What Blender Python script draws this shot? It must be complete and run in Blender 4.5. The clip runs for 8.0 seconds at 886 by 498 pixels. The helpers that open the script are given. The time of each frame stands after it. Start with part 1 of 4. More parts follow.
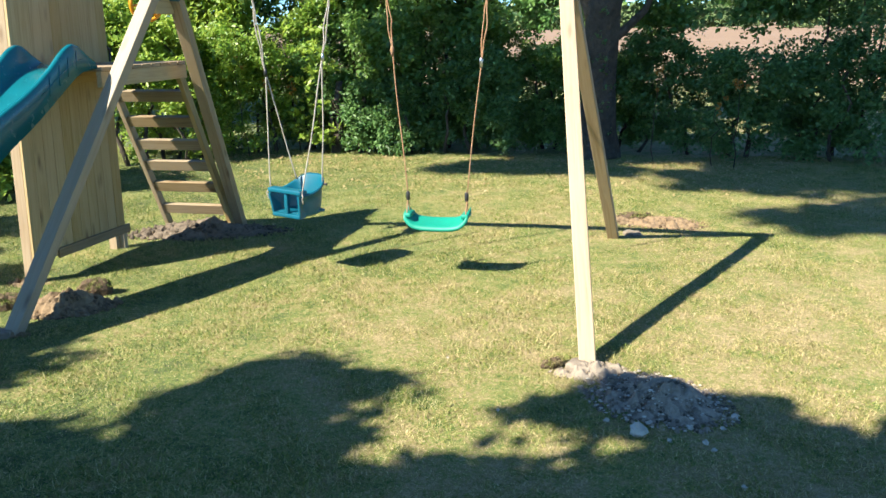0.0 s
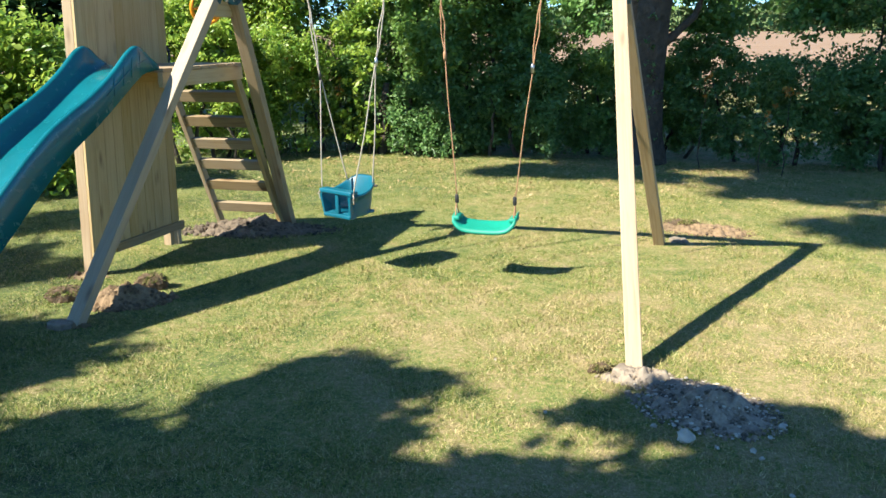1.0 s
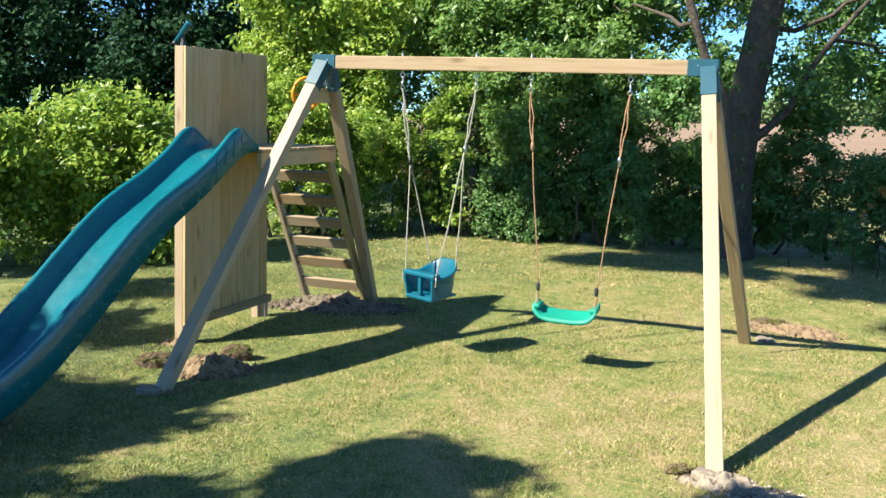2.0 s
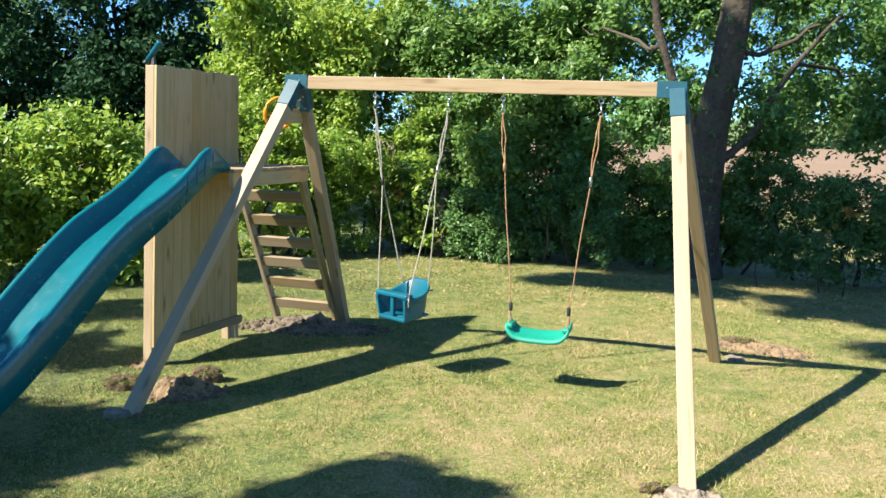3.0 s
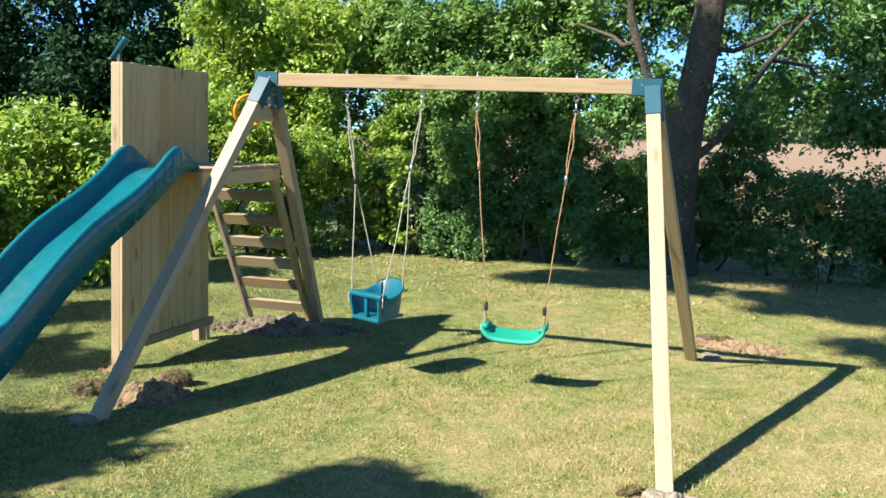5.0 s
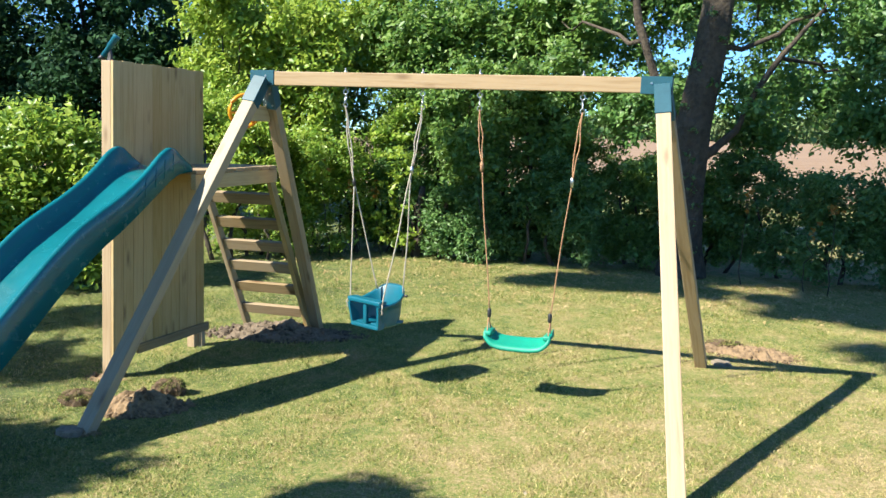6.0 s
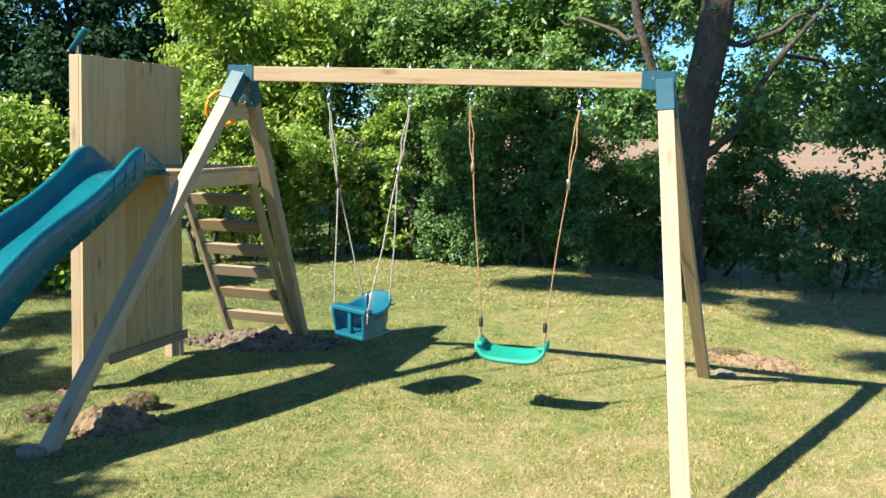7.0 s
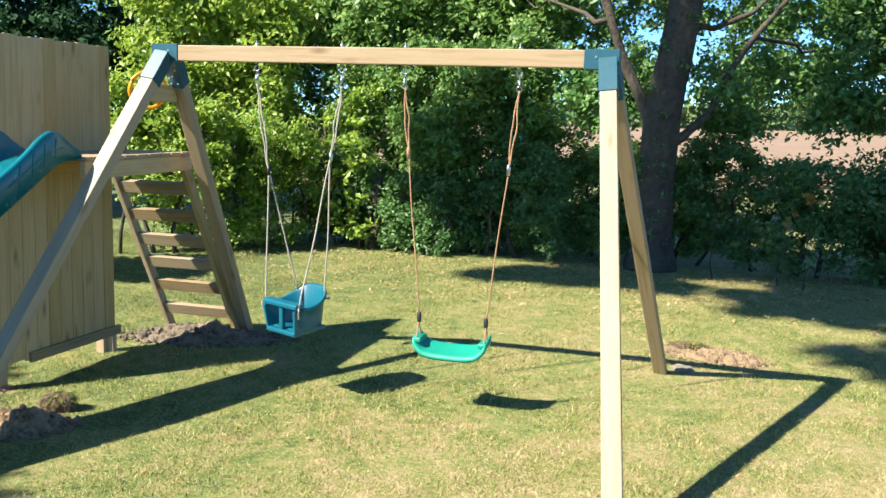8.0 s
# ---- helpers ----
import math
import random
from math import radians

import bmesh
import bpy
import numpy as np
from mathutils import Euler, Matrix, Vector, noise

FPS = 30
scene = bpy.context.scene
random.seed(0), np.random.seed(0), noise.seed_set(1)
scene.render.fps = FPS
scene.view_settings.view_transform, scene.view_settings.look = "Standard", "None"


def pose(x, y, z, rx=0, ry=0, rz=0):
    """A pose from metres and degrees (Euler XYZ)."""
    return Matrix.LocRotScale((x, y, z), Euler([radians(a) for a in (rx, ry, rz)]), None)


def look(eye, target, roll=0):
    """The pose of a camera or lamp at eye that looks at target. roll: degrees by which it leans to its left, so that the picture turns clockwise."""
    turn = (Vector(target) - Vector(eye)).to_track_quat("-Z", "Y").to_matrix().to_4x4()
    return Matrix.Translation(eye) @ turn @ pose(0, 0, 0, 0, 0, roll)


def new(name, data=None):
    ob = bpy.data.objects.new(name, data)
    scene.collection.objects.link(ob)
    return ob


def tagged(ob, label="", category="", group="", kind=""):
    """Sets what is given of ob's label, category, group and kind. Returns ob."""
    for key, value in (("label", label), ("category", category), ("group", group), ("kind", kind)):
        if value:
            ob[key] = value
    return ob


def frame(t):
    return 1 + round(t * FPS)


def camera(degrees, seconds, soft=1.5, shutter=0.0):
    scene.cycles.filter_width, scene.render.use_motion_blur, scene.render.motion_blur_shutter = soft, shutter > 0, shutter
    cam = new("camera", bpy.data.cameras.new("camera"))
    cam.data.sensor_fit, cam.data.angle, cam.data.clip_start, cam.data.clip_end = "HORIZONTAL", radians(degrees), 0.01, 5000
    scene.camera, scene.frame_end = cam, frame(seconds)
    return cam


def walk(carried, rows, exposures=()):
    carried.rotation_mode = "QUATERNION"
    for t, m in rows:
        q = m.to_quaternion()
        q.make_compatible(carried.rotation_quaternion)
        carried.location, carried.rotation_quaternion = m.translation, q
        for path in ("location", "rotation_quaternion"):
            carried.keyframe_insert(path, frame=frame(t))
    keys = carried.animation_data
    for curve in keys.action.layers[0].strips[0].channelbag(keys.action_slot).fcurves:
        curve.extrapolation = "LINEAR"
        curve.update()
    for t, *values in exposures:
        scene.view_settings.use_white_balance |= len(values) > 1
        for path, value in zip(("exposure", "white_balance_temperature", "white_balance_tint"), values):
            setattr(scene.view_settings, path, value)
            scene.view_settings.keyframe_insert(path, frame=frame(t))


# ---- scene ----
cam = camera(55.1, 8.0)
PATH = [
    (0, (1.908, -5.572, 1.721), (1.46, -3.69, 1.215), -1.1),
    (0.5, (1.884, -5.606, 1.73), (1.442, -3.722, 1.223), -1.0),
    (1, (1.862, -5.661, 1.75), (1.327, -3.8, 1.248), -0.5),
    (1.5, (1.869, -5.69, 1.773), (1.193, -3.858, 1.341), 0.2),
    (2, (1.872, -5.708, 1.796), (1.145, -3.872, 1.478), 1.2),
    (2.2, (1.883, -5.716, 1.814), (1.173, -3.869, 1.524), 1.2),
    (3.5, (1.845, -5.709, 1.774), (1.198, -3.835, 1.508), 1.5),
    (4, (1.846, -5.672, 1.775), (1.229, -3.789, 1.5), 1.3),
    (4.5, (1.853, -5.654, 1.802), (1.24, -3.77, 1.526), 1.3),
    (6, (1.795, -5.425, 1.806), (1.173, -3.544, 1.53), 1.2),
    (6.5, (1.752, -5.243, 1.806), (1.126, -3.363, 1.533), 1.2),
    (7, (1.738, -5.097, 1.803), (1.124, -3.214, 1.525), 1.2),
    (7.5, (1.839, -4.886, 1.807), (1.233, -3.0, 1.528), 1.1),
    (8, (1.954, -4.694, 1.777), (1.364, -2.807, 1.473), 1.2),
]
walk(cam, [(t, look(eye, target, roll)) for t, eye, target, roll in PATH],
     [(0, 1.55), (1.0, 1.53), (2.0, 1.5), (4.5, 1.48), (6.5, 1.5), (7.2, 1.54), (8.0, 1.6)])

# ---- world and sun ----
SHX, SHY = 0.72, 0.80            # shadow run per metre of height
SUN_DIR = Vector((-SHX, -SHY, 1.0)).normalized()
world = bpy.data.worlds.new("sky")
scene.world = world
world.use_nodes = True
wn = world.node_tree
sky = wn.nodes.new("ShaderNodeTexSky")
sky.sky_type = "NISHITA"
sky.sun_disc = False
sky.sun_elevation = math.asin(SUN_DIR.z)
sky.sun_rotation = math.atan2(SUN_DIR.x, SUN_DIR.y)
sky.altitude, sky.air_density, sky.dust_density, sky.ozone_density = 4000, 1.0, 0.0, 4.0
deep = wn.nodes.new("ShaderNodeMix")
deep.data_type, deep.blend_type = "RGBA", "MULTIPLY"
deep.inputs[0].default_value = 1.0
deep.inputs[7].default_value = (0.45, 0.66, 0.78, 1)
wn.links.new(sky.outputs[0], deep.inputs[6])
wn.links.new(deep.outputs[2], wn.nodes["Background"].inputs[0])
wn.nodes["Background"].inputs[1].default_value = 0.135
sun_data = bpy.data.lights.new("sun", "SUN")
sun_data.energy, sun_data.angle, sun_data.color = 5.0, radians(0.53), (1.0, 0.94, 0.82)
sun = new("sun", sun_data)
sun.matrix_basis = look(SUN_DIR * 60, (0, 0, 0))


# ---- materials ----
class Mat:
    """Small builder round a node tree."""
    def __init__(self, name, rough=0.6, metal=0.0):
        self.m = bpy.data.materials.new(name)
        self.m.use_nodes = True
        self.t = self.m.node_tree
        self.b = self.t.nodes["Principled BSDF"]
        self.b.inputs["Roughness"].default_value = rough
        self.b.inputs["Metallic"].default_value = metal

    def n(self, kind, **kw):
        node = self.t.nodes.new(kind)
        for k, v in kw.items():
            if k in node.inputs:
                node.inputs[k].default_value = v
        return node

    def link(self, a, b):
        self.t.links.new(a, b)

    def coords(self, scale=(1, 1, 1), world_space=False):
        if world_space:
            src = self.n("ShaderNodeNewGeometry").outputs["Position"]
        else:
            src = self.n("ShaderNodeTexCoord").outputs["Object"]
        mp = self.n("ShaderNodeMapping")
        mp.inputs["Scale"].default_value = scale
        self.link(src, mp.inputs["Vector"])
        return mp.outputs["Vector"]

    def noise(self, vec, scale, detail=4, rough=0.55, dist=0.0):
        nd = self.n("ShaderNodeTexNoise")
        nd.inputs["Scale"].default_value = scale
        nd.inputs["Detail"].default_value = detail
        nd.inputs["Roughness"].default_value = rough
        nd.inputs["Distortion"].default_value = dist
        if vec is not None:
            self.link(vec, nd.inputs["Vector"])
        return nd.outputs["Fac"]

    def ramp(self, fac, stops):
        r = self.n("ShaderNodeValToRGB")
        el = r.color_ramp.elements
        while len(el) < len(stops):
            el.new(0.5)
        for e, (p, c) in zip(el, stops):
            e.position = p
            e.color = (*c, 1) if len(c) == 3 else c
        self.link(fac, r.inputs["Fac"])
        return r.outputs["Color"]

    def mix(self, fac, a, b, blend="MIX"):
        x = self.n("ShaderNodeMix")
        x.data_type, x.blend_type = "RGBA", blend
        for src, sock in ((fac, x.inputs[0]), (a, x.inputs[6]), (b, x.inputs[7])):
            if isinstance(src, (int, float)):
                sock.default_value = src
            elif isinstance(src, tuple):
                sock.default_value = (*src, 1)
            else:
                self.link(src, sock)
        return x.outputs[2]

    def math(self, op, a, b=0.0, clamp=False):
        x = self.n("ShaderNodeMath")
        x.operation, x.use_clamp = op, clamp
        for src, sock in ((a, x.inputs[0]), (b, x.inputs[1])):
            if isinstance(src, (int, float)):
                sock.default_value = src
            else:
                self.link(src, sock)
        return x.outputs[0]

    def color(self, sock):
        self.link(sock, self.b.inputs["Base Color"])

    def bump(self, height, strength=0.4, distance=0.01):
        bp = self.n("ShaderNodeBump")
        bp.inputs["Strength"].default_value = strength
        bp.inputs["Distance"].default_value = distance
        self.link(height, bp.inputs["Height"])
        self.link(bp.outputs[0], self.b.inputs["Normal"])


def lawn_colour(m, dry=0.0):
    """Dry summer lawn: straw patches in worn green, at three scales, by place on the ground."""
    p = m.coords((1, 1, 0), True)
    f = 0.545 + dry
    for scale, weight, detail in ((0.5, 0.8, 3), (2.4, 0.95, 5), (9.0, 1.0, 4), (40.0, 1.3, 3), (120.0, 1.1, 2)):
        f = m.math("ADD", m.math("MULTIPLY", m.math("SUBTRACT", m.noise(p, scale, detail, 0.6), 0.5), weight), f)
    # the lawn is greener towards the shrubs and drier in the open
    sep = m.n("ShaderNodeSeparateXYZ")
    m.link(p, sep.inputs[0])
    f = m.math("SUBTRACT", f, m.math("MULTIPLY", m.math("MULTIPLY", m.math("ADD", sep.outputs["X"], -1.2), -0.22, True), 0.28))
    return m.ramp(f, [(0.14, (0.026, 0.066, 0.009)), (0.34, (0.125, 0.215, 0.026)), (0.50, (0.245, 0.262, 0.058)), (0.66, (0.345, 0.272, 0.112)), (0.90, (0.52, 0.39, 0.215))])


def make_ground():
    m = Mat("lawn_and_field", 0.9)
    lawn = lawn_colour(m)
    p = m.coords((1, 1, 0), True)
    soil = m.ramp(m.noise(p, 110, 4, 0.75), [(0.34, (0.016, 0.022, 0.008)), (0.5, (0.085, 0.082, 0.031)), (0.68, (0.31, 0.25, 0.13))])
    lawn = m.mix(0.46, lawn, soil)
    field = m.ramp(m.noise(m.coords((0.25, 1.5, 0), True), 0.35, 5, 0.6),
                   [(0.3, (0.195, 0.122, 0.066)), (0.7, (0.28, 0.19, 0.115))])
    sep = m.n("ShaderNodeSeparateXYZ")
    m.link(m.n("ShaderNodeNewGeometry").outputs["Position"], sep.inputs[0])
    far = m.math("ADD", sep.outputs["Y"], m.math("MULTIPLY", m.noise(p, 0.3, 3), 4.0))
    edge = m.math("MULTIPLY", m.math("SUBTRACT", far, 21.0), 0.6, True)
    m.color(m.mix(edge, lawn, field))
    m.bump(m.noise(p, 60, 4, 0.7), 0.5, 0.02)
    return m.m


def make_blades():
    m = Mat("grass_blades", 0.75)
    base = lawn_colour(m, 0.02)
    rnd = m.n("ShaderNodeNewGeometry").outputs["Random Per Island"]
    c = m.mix(0.47, base, m.ramp(rnd, [(0.0, (0.012, 0.032, 0.004)), (0.35, (0.072, 0.130, 0.016)), (0.7, (0.250, 0.235, 0.06)), (1.0, (0.74, 0.59, 0.33))]))
    m.color(c)
    m.b.inputs["Specular IOR Level"].default_value = 0.25
    return m.m


def make_pine(name, light, dark, knots=True, grey=0.0):
    m = Mat(name, 0.62)
    info = m.n("ShaderNodeObjectInfo").outputs["Random"]
    off = m.n("ShaderNodeVectorMath")
    off.operation = "ADD"
    m.link(m.coords((1, 1, 1)), off.inputs[0])
    sh = m.n("ShaderNodeCombineXYZ")
    m.link(m.math("MULTIPLY", info, 37.0), sh.inputs[0])
    m.link(m.math("MULTIPLY", info, 11.0), sh.inputs[1])
    m.link(sh.outputs[0], off.inputs[1])
    v = off.outputs[0]
    mp = m.n("ShaderNodeMapping")
    mp.inputs["Scale"].default_value = (0.9, 16, 16)
    m.link(v, mp.inputs["Vector"])
    grain = m.noise(mp.outputs[0], 2.2, 6, 0.6, 0.8)
    mp2 = m.n("ShaderNodeMapping")
    mp2.inputs["Scale"].default_value = (4, 130, 130)
    m.link(v, mp2.inputs["Vector"])
    fibre = m.noise(mp2.outputs[0], 1.0, 3, 0.6)
    stain = m.noise(v, 2.2, 3, 0.6)
    c = m.ramp(grain, [(0.30, dark), (0.55, light), (0.75, tuple(x * 0.86 for x in light))])
    c = m.mix(m.math("MULTIPLY", fibre, 0.28), c, tuple(x * 0.6 for x in dark))
    c = m.mix(m.math("MULTIPLY", m.math("SUBTRACT", stain, 0.45, True), 0.9, True), c, (0.235, 0.21, 0.155) if grey else dark)
    if knots:
        mp3 = m.n("ShaderNodeMapping")
        mp3.inputs["Scale"].default_value = (2.6, 8.5, 8.5)
        m.link(v, mp3.inputs["Vector"])
        vo = m.n("ShaderNodeTexVoronoi")
        vo.inputs["Scale"].default_value = 1.0
        m.link(mp3.outputs[0], vo.inputs["Vector"])
        k = m.math("SUBTRACT", 1.0, m.math("MULTIPLY", vo.outputs["Distance"], 4.6), True)
        c = m.mix(m.math("MULTIPLY", k, 0.85, True), c, (0.11, 0.055, 0.022))
    tone = m.math("ADD", 0.86, m.math("MULTIPLY", info, 0.26))
    br = m.n("ShaderNodeBrightContrast")
    m.link(c, br.inputs[0])
    m.link(m.math("MULTIPLY", m.math("SUBTRACT", tone, 1.0), 0.25), br.inputs[1])
    m.color(br.outputs[0])
    m.bump(m.math("ADD", grain, m.math("MULTIPLY", fibre, 0.6)), 0.35, 0.003)
    return m.m


def make_plastic(name, col, rough=0.32, scuff_glint=(0.4, 0.5, 0.5), worn=0.62):
    m = Mat(name, rough)
    v = m.coords()
    f = m.noise(v, 3.0, 4, 0.6)
    c = m.ramp(f, [(0.3, tuple(x * 0.8 for x in col)), (0.7, tuple(min(1, x * 1.12) for x in col))])
    sc = m.noise(m.coords((30, 3, 30)), 2.0, 5, 0.75)
    # scuffs begin at worn; the slide's pale streaks paint sky highlights
    c = m.mix(m.math("MULTIPLY", m.math("SUBTRACT", sc, worn, True), 0.9 if worn > 0.6 else 1.8, True), c, scuff_glint)
    m.color(c)
    m.link(m.math("ADD", rough - 0.08, m.math("MULTIPLY", m.noise(v, 14, 4, 0.7), 0.22)), m.b.inputs["Roughness"])
    m.bump(m.noise(v, 260, 2), 0.08, 0.002)
    return m.m


def make_leaf(name, cols, trans=0.35, rough=0.42, spec=0.5):
    m = Mat(name, rough)
    rnd = m.n("ShaderNodeNewGeometry").outputs["Random Per Island"]
    c = m.ramp(rnd, [(i / (len(cols) - 1), cc) for i, cc in enumerate(cols)])
    patch = m.noise(m.coords((1, 1, 1), True), 1.3, 3)
    c = m.mix(m.math("MULTIPLY", patch, 0.3), c, cols[0])
    m.color(c)
    m.b.inputs["Specular IOR Level"].default_value = spec
    tr = m.n("ShaderNodeBsdfTranslucent")
    m.link(m.mix(0.5, c, cols[-1]), tr.inputs["Color"])
    mx = m.n("ShaderNodeMixShader")
    mx.inputs[0].default_value = trans
    m.link(m.b.outputs[0], mx.inputs[1])
    m.link(tr.outputs[0], mx.inputs[2])
    m.link(mx.outputs[0], m.t.nodes["Material Output"].inputs["Surface"])
    return m.m


def make_plain(name, a, b, scale=20, rough=0.7, metal=0.0, bump=0.3, dist=0.005, island=0.0):
    m = Mat(name, rough, metal)
    v = m.coords()
    f = m.noise(v, scale, 5, 0.65)
    g = m.noise(v, scale * 0.15, 3, 0.6)
    h = m.math("ADD", m.math("MULTIPLY", f, 0.6), m.math("MULTIPLY", g, 0.4))
    if island:
        rnd = m.n("ShaderNodeNewGeometry").outputs["Random Per Island"]
        h = m.math("ADD", h, m.math("MULTIPLY", m.math("SUBTRACT", rnd, 0.5), island))
    m.color(m.ramp(h, [(0.32, a), (0.68, b)]))
    m.bump(f, bump, dist)
    return m.m


GROUND = make_ground()
BLADES = make_blades()
PINE = make_pine("planed_pine", (0.372, 0.280, 0.170), (0.275, 0.192, 0.105))
PINE_BOARD = make_pine("pine_boards", (0.48, 0.350, 0.168), (0.36, 0.245, 0.098))
PINE_RUNG = make_pine("rough_pine_boards", (0.28, 0.205, 0.112), (0.185, 0.125, 0.062), grey=1)
PINE_WORN = make_pine("weathered_pine", (0.36, 0.29, 0.195), (0.30, 0.235, 0.15), grey=1)
# pale streaks in the chute colour stand for reflected sky
SLIDE_BLUE = make_plastic("teal_slide_plastic", (0.002, 0.108, 0.132), 0.22, (0.03, 0.25, 0.32), 0.58)
SWING_BLUE = make_plastic("blue_swing_plastic", (0.002, 0.100, 0.150), 0.33, (0.15, 0.4, 0.5))
SEAT_GREEN = make_plastic("green_seat_plastic", (0.003, 0.25, 0.165), 0.5, (0.06, 0.38, 0.26))
YELLOW = make_plastic("yellow_plastic", (0.66, 0.27, 0.012), 0.35, (0.8, 0.5, 0.2))
BLACK = make_plain("black_plastic", (0.012, 0.012, 0.012), (0.03, 0.03, 0.03), 60, 0.45)
BRACKET = make_plain("blue_powder_coat", (0.010, 0.058, 0.082), (0.017, 0.085, 0.115), 120, 0.38, 0.0, 0.1, 0.001)
STEEL = make_plain("zinc_steel", (0.42, 0.43, 0.45), (0.62, 0.63, 0.65), 80, 0.32, 1.0, 0.1)
ROPE_ORANGE = make_plain("brown_rope", (0.22, 0.105, 0.05), (0.44, 0.27, 0.15), 130, 0.9, 0.0, 0.8)
ROPE_GREY = make_plain("grey_rope", (0.26, 0.235, 0.19), (0.45, 0.41, 0.34), 130, 0.9, 0.0, 0.8)
BARK = make_plain("bark", (0.020, 0.016, 0.011), (0.105, 0.082, 0.058), 14, 0.95, 0.0, 1.0, 0.04)
SOIL = make_plain("dry_soil", (0.085, 0.056, 0.030), (0.26, 0.178, 0.098), 34, 0.97, 0.0, 1.0, 0.02, 0.3)
SOIL_PALE = make_plain("pale_stony_soil", (0.085, 0.066, 0.045), (0.33, 0.265, 0.195), 30, 0.97, 0.0, 1.0, 0.02, 0.3)
SOIL_DARK = make_plain("damp_dark_soil", (0.065, 0.042, 0.025), (0.18, 0.12, 0.07), 40, 0.97, 0.0, 1.0, 0.02)
# the pale soil's colours, darkened for the shade at the ladder foot
SOIL_GREY_SHADED = make_plain("shaded_grey_brown_soil", (0.052, 0.039, 0.026), (0.185, 0.142, 0.098), 32, 0.97, 0.0, 1.0, 0.02, 0.3)
STONE = make_plain("chalk_stone", (0.34, 0.30, 0.23), (0.54, 0.49, 0.40), 18, 0.9, 0.0, 0.8, 0.01)
CONCRETE = make_plain("pale_concrete", (0.135, 0.108, 0.078), (0.275, 0.225, 0.165), 30, 0.95, 0.0, 0.8, 0.01, 0.3)
STRAW = make_leaf("dry_straw", [(0.10, 0.10, 0.025), (0.36, 0.30, 0.115), (0.70, 0.60, 0.33)], 0.1, 0.6, 0.3)
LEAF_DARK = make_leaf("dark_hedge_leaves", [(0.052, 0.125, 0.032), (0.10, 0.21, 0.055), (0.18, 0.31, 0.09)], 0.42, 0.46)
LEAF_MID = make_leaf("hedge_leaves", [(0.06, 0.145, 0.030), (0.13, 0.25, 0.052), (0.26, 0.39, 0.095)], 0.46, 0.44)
LEAF_LIGHT = make_leaf("light_shrub_leaves", [(0.12, 0.23, 0.025), (0.24, 0.365, 0.045), (0.43, 0.52, 0.09)], 0.45, 0.42)
LEAF_LAUREL = make_leaf("mixed_shrub_leaves", [(0.075, 0.175, 0.020), (0.18, 0.32, 0.038), (0.43, 0.53, 0.095)], 0.46, 0.4)
LEAF_OAK = make_leaf("oak_leaves", [(0.055, 0.14, 0.034), (0.11, 0.235, 0.058), (0.20, 0.34, 0.09)], 0.42, 0.42)
LEAF_FIR = make_leaf("conifer_needles", [(0.012, 0.038, 0.017), (0.024, 0.070, 0.030), (0.046, 0.112, 0.042)], 0.2, 0.7, 0.15)
# distance haze is put into these pale leaf colours
LEAF_FAR_HAZE = make_leaf("hazed_far_leaves", [(0.09, 0.145, 0.055), (0.14, 0.20, 0.08), (0.19, 0.25, 0.105)], 0.2, 0.8, 0.2)
LEAF_RUST = make_leaf("rust_leaves", [(0.30, 0.13, 0.02), (0.42, 0.20, 0.025), (0.38, 0.26, 0.05)], 0.35, 0.5)
LEAF_BUFF = make_leaf("withered_leaves", [(0.28, 0.19, 0.08), (0.42, 0.31, 0.15), (0.55, 0.43, 0.23)], 0.2, 0.6)

# ---- building helpers ----
WORLD_OF = {}


def thing(name, loc=(0, 0, 0), label="", category="", group="", kind=""):
    ob = new(name)
    ob.location = loc
    ob.empty_display_size = 0.2
    WORLD_OF[ob.name] = Matrix.Translation(loc)
    return tagged(ob, label, category, group, kind)


def adopt(ob, parent, m):
    """Puts ob at the world pose m, under parent."""
    ob.matrix_basis = m
    WORLD_OF[ob.name] = m.copy()
    if parent is not None:
        ob.parent = parent
        ob.matrix_parent_inverse = WORLD_OF[parent.name].inverted()
    return ob


def part(name, bm, material, parent, label="", m=None, smooth=False):
    """Links a bmesh as one mesh object under a thing or a part."""
    me = bpy.data.meshes.new(name)
    bmesh.ops.recalc_face_normals(bm, faces=bm.faces[:])
    bm.to_mesh(me)
    bm.free()
    me.materials.append(material)
    if smooth:
        for p in me.polygons:
            p.use_smooth = True
    ob = new(name, me)
    adopt(ob, parent, m if m is not None else Matrix.Identity(4))
    return tagged(ob, label)


def along(p0, p1, side=(1, 0, 0)):
    """A pose whose x runs from p0 to p1, with y as near to side as can be."""
    p0, p1 = Vector(p0), Vector(p1)
    x = (p1 - p0).normalized()
    y = Vector(side)
    y = (y - x * y.dot(x)).normalized()
    z = x.cross(y)
    m = Matrix((x, y, z)).transposed().to_4x4()
    m.translation = p0
    return m


def box_bm(size, at=(0, 0, 0), bevel=0.004, seg=2):
    bm = bmesh.new()
    bmesh.ops.create_cube(bm, size=1, matrix=Matrix.Translation(at) @ Matrix.Diagonal((*size, 1)))
    if bevel:
        bmesh.ops.bevel(bm, geom=bm.edges[:], offset=bevel, segments=seg, affect="EDGES", profile=0.6)
    return bm


def timber(name, p0, p1, w, h, mat, parent, side=(1, 0, 0), label="", bevel=0.006):
    """A squared timber from p0 to p1: w across side, h the other way."""
    ln = (Vector(p1) - Vector(p0)).length
    return part(name, box_bm((ln, w, h), (ln / 2, 0, 0), bevel), mat, parent, label, along(p0, p1, side))


